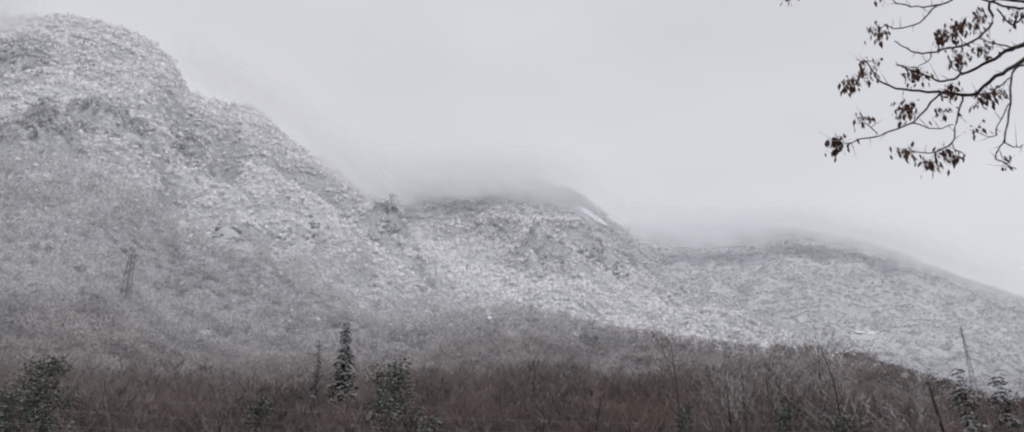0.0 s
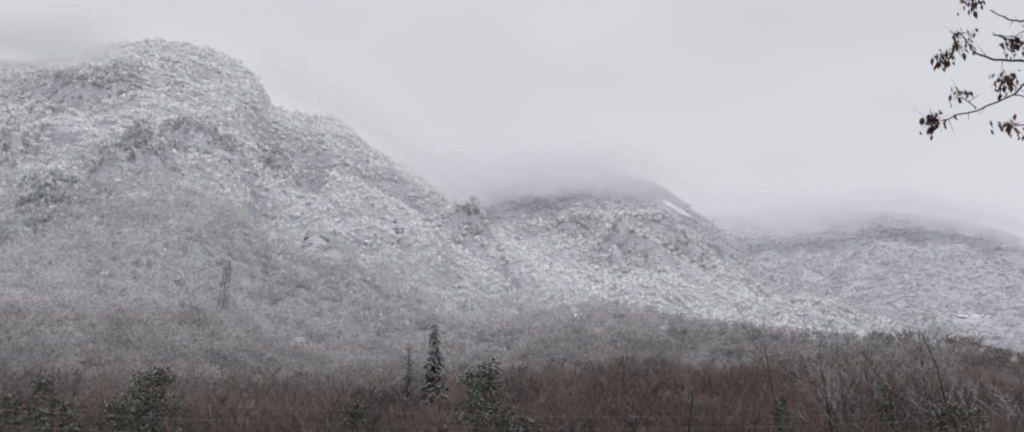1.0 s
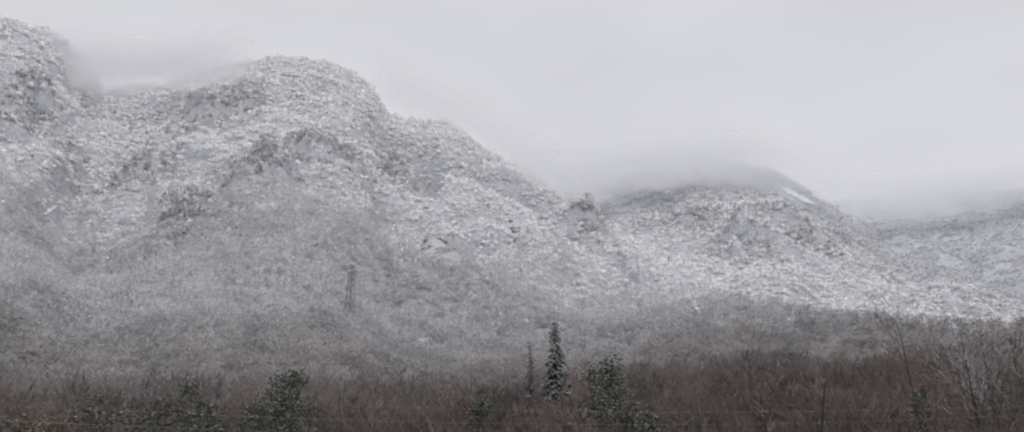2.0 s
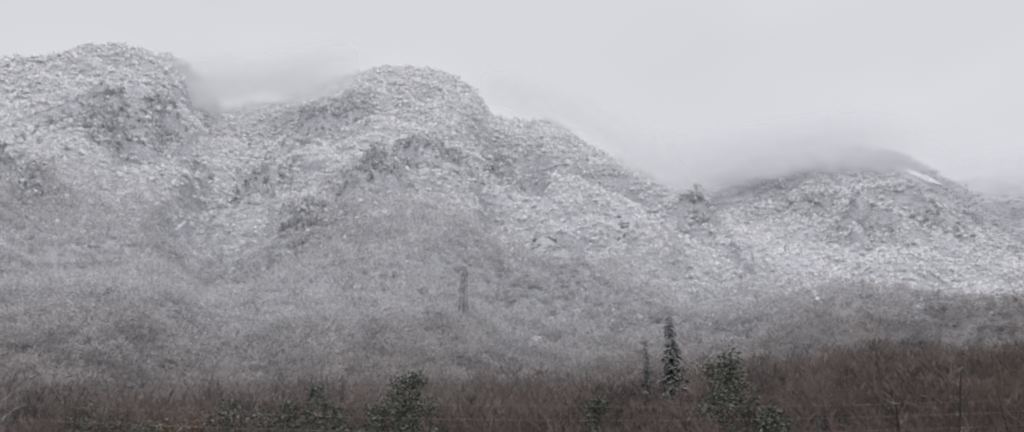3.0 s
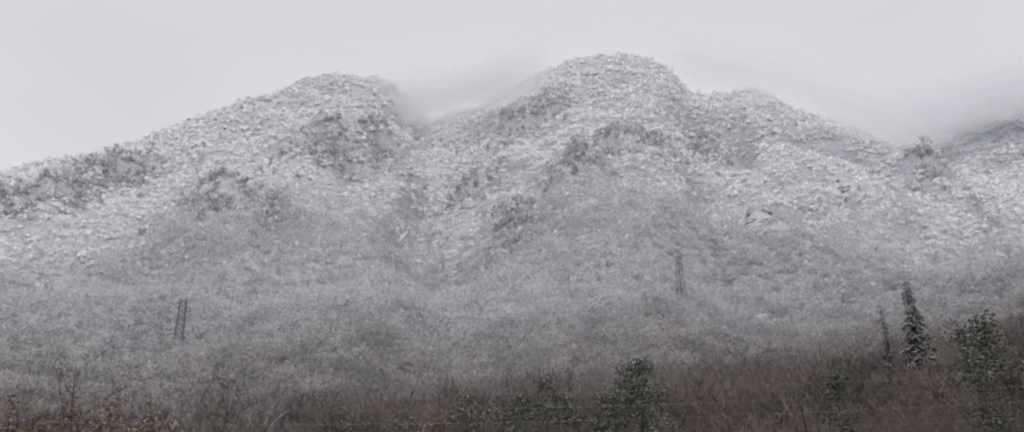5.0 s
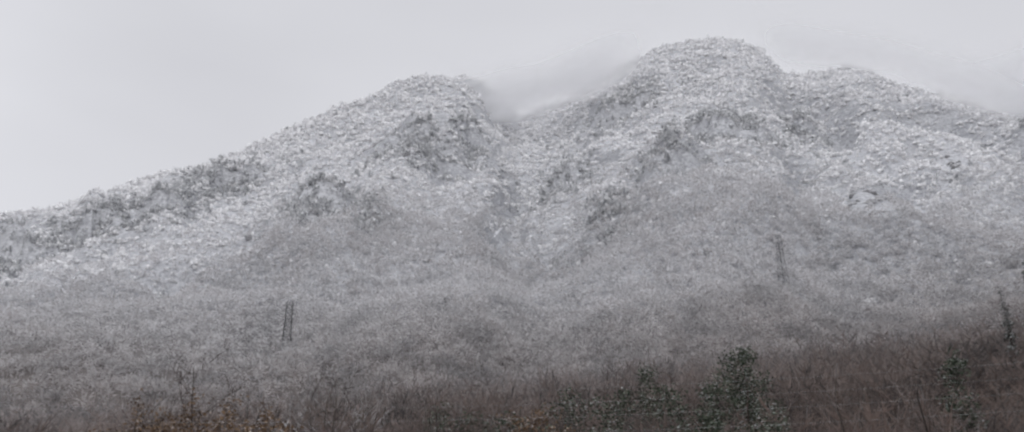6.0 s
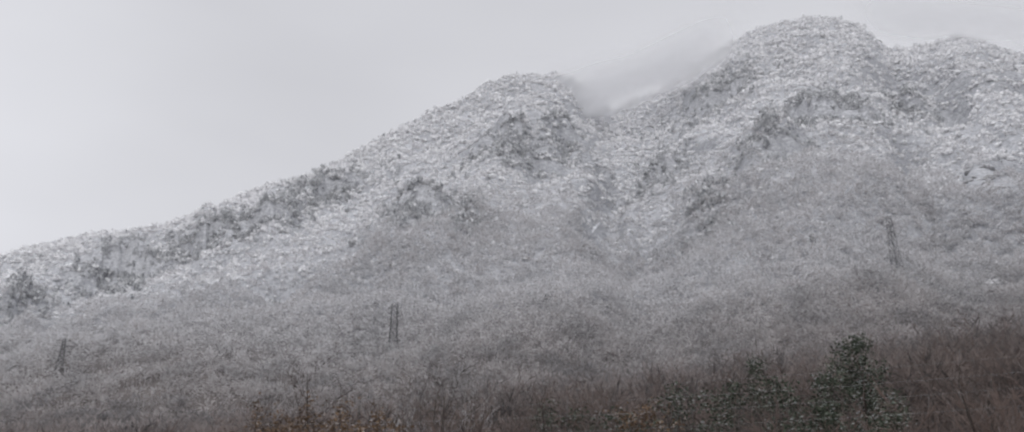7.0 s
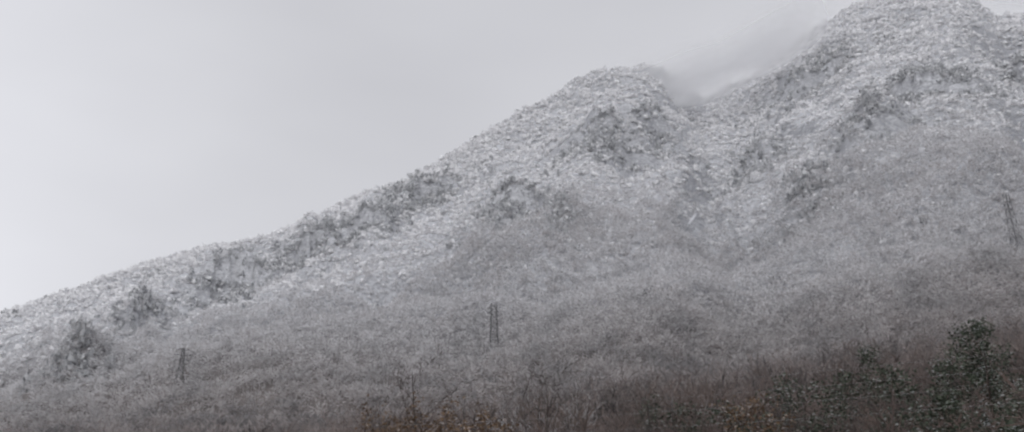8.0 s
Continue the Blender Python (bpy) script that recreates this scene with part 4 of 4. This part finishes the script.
# ================= fog =================
def cloud_bank(rim, dist, below, above, density, size=160.0, seed=0):
    """A bank of cloud that hangs on a crest. rim: headings and elevations along the crest; below, above: how far it reaches, in degrees."""
    a = np.array(rim, float)
    columns, rows = 40, 10
    az = np.linspace(a[0, 0], a[-1, 0], columns + 1)
    el = np.interp(az, a[:, 0], a[:, 1])
    sway = 0.03 * np.sin(np.linspace(0, 5, columns + 1) + seed)
    v, uv = [], []
    for j in range(rows + 1):
        for k in range(columns + 1):
            e = el[k] - below + (below + above) * j / rows
            d = dist * (1 + sway[k] + 0.05 * j / rows)
            x, y = polar(az[k], d)
            v.append((x, y, math.tan(radians(e)) * d + EYE))
            uv.append((k / columns, j / rows))
    n = columns + 1
    q = [(j * n + k, j * n + k + 1, (j + 1) * n + k + 1, (j + 1) * n + k) for j in range(rows) for k in range(columns)]
    me = tri_mesh("cloud_bank", v, q, True)
    layer = me.uv_layers.new(name="UVMap")
    for loop in me.loops:
        layer.data[loop.index].uv = uv[loop.vertex_index]
    ob = part_mesh("cloud_bank", me, mist("cloud", density, size))
    tagged(ob, "bank of pale grey cloud hanging on the ridge", "cloud", kind="structure")


cloud_bank([(-50, 30.2), (-45, 29.6), (-41, 30.0), (-37, 31.2), (-30, 33.6)], 1290, 3.4, 3.4, 0.96, 110, 1)
cloud_bank([(-28, 33.2), (-24, 31.6), (-20.5, 30.0), (-16, 28.3), (-9, 24.4), (-4, 22.4)], 1190, 2.3, 3.6, 0.62, 140, 2)
cloud_bank([(-23, 26.4), (-11, 25.6), (-4, 25.7), (2, 25.6), (5, 24.8), (13, 20.0)], 1720, 3.2, 3.7, 0.96, 200, 3)
cloud_bank([(-4, 23.0), (8, 22.2), (14, 21.4), (20, 20.9), (26, 18.4), (40, 10.5)], 2550, 2.4, 2.9, 0.9, 320, 4)


# ================= the tree beside the camera =================
def seed_tree():
    """A bare tree close by, whose outer boughs reach into the view with bunches of dry winged seeds."""
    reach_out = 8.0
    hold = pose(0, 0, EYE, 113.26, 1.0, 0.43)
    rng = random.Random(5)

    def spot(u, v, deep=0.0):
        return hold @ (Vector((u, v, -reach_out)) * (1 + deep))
    bx, by = polar(43.0, 9.6)
    foot = Vector((bx, by, 0))
    tree = new("seed_tree")
    tree.matrix_basis = Matrix.Translation(foot)
    tagged(tree, "bare tree with drooping bunches of dry brown seeds on dark boughs", "tree")

    def local(p):
        return p - foot
    crotch = Vector((bx - 0.2, by, 3.6))
    s = Soup()
    s.tube([local(foot - Vector((0, 0, 0.4))), local(foot + Vector((0.05, 0, 1.8))), local(crotch), local(crotch + Vector((0.3, 0.2, 2.6))), local(crotch + Vector((0.4, 0.3, 5.2)))], [0.24, 0.18, 0.15, 0.10, 0.04], 10)
    part_mesh("trunk", s.mesh("trunk", True), MAT_DARKBARK, tree)

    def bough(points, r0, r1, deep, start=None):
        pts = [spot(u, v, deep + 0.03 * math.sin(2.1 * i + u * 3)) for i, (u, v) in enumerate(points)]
        if start is not None:
            pts = [start, start.lerp(pts[0], 0.5) + Vector((0, 0, 0.25))] + pts
        fine = []
        for i in range(len(pts) - 1):
            p0, p1, p2, p3 = pts[max(i - 1, 0)], pts[i], pts[i + 1], pts[min(i + 2, len(pts) - 1)]
            for k in range(4):
                t = k / 4
                fine.append(0.5 * ((2 * p1) + (p2 - p0) * t + (2 * p0 - 5 * p1 + 4 * p2 - p3) * t * t + (3 * p1 - p0 - 3 * p2 + p3) * t * t * t))
        fine.append(pts[-1])
        fine = [local(p + Vector((rng.gauss(0, 0.006), 0, rng.gauss(0, 0.006)))) for p in fine]
        n = len(fine)
        s = Soup()
        s.tube(fine, [0.82 * (r0 + (r1 - r0) * i / (n - 1)) for i in range(n)], 6)
        for i in range(3, n, 2):
            p = fine[i]
            q = p + Vector((rng.gauss(-0.03, 0.07), rng.gauss(0, 0.08), rng.gauss(0.03, 0.09)))
            s.spike(p, q, 0.004)
        part_mesh("branch", s.mesh("branch", True), MAT_DARKBARK, tree)

    up = crotch + Vector((0.3, 0.2, 2.4))
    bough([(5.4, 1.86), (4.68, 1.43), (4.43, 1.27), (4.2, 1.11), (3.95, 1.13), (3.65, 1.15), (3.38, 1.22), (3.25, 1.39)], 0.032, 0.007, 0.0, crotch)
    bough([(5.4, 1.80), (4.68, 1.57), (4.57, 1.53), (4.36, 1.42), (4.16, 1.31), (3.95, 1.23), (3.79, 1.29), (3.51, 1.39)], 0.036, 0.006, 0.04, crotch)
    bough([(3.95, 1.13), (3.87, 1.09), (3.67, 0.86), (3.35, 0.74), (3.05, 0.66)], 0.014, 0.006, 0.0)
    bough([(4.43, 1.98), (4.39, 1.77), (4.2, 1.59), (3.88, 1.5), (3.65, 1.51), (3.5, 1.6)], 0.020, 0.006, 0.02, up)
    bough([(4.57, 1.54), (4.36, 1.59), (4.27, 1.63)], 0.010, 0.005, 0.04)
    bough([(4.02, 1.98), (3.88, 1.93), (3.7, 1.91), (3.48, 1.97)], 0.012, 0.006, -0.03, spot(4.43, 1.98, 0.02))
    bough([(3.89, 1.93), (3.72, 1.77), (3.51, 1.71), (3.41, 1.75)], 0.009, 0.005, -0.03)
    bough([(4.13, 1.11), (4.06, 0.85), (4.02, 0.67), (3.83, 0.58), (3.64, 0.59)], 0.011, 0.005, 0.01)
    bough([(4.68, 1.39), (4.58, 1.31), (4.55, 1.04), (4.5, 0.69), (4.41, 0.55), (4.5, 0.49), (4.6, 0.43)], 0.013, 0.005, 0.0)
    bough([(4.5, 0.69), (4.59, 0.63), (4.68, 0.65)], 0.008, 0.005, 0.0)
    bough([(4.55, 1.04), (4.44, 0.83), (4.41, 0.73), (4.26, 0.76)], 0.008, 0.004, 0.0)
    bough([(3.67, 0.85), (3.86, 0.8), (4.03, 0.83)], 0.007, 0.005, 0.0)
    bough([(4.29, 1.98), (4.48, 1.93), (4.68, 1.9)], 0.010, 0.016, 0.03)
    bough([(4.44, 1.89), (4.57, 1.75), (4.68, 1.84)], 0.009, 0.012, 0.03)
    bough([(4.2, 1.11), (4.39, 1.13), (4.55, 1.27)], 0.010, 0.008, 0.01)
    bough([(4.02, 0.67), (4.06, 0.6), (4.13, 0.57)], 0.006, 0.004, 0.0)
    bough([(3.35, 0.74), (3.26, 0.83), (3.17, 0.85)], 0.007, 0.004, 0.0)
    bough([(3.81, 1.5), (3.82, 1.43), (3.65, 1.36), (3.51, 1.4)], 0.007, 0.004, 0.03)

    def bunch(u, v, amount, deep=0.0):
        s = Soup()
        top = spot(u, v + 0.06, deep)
        for _ in range(int(amount * 2.5)):
            c = top + Vector((rng.gauss(0, 0.055), rng.gauss(0, 0.05), rng.gauss(0, 0.045)))
            drop = Vector((rng.gauss(0, 0.3), rng.gauss(0, 0.3), -1)).normalized()
            size = rng.uniform(0.04, 0.09)
            s.spike(local(top + (c - top) * 0.2), local(c), 0.0025)
            s.blade(local(c), local(c + drop * size), size * 0.2, Vector((rng.gauss(0, 1), rng.gauss(0, 1), 0)))
        part_mesh("seed_bunch", s.mesh("seed_bunch"), MAT_SEED, tree, "dry reddish-brown winged seed bunch")

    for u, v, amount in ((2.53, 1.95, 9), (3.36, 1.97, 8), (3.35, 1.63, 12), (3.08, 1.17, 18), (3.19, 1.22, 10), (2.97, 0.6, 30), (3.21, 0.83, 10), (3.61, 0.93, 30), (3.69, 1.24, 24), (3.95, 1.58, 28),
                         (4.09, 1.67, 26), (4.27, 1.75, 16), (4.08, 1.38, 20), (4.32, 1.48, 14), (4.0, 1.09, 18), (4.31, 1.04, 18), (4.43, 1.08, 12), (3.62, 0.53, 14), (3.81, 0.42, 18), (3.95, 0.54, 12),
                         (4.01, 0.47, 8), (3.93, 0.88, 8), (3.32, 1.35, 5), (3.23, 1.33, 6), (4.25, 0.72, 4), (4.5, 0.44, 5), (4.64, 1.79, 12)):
        bunch(u, v, amount, 0.02)


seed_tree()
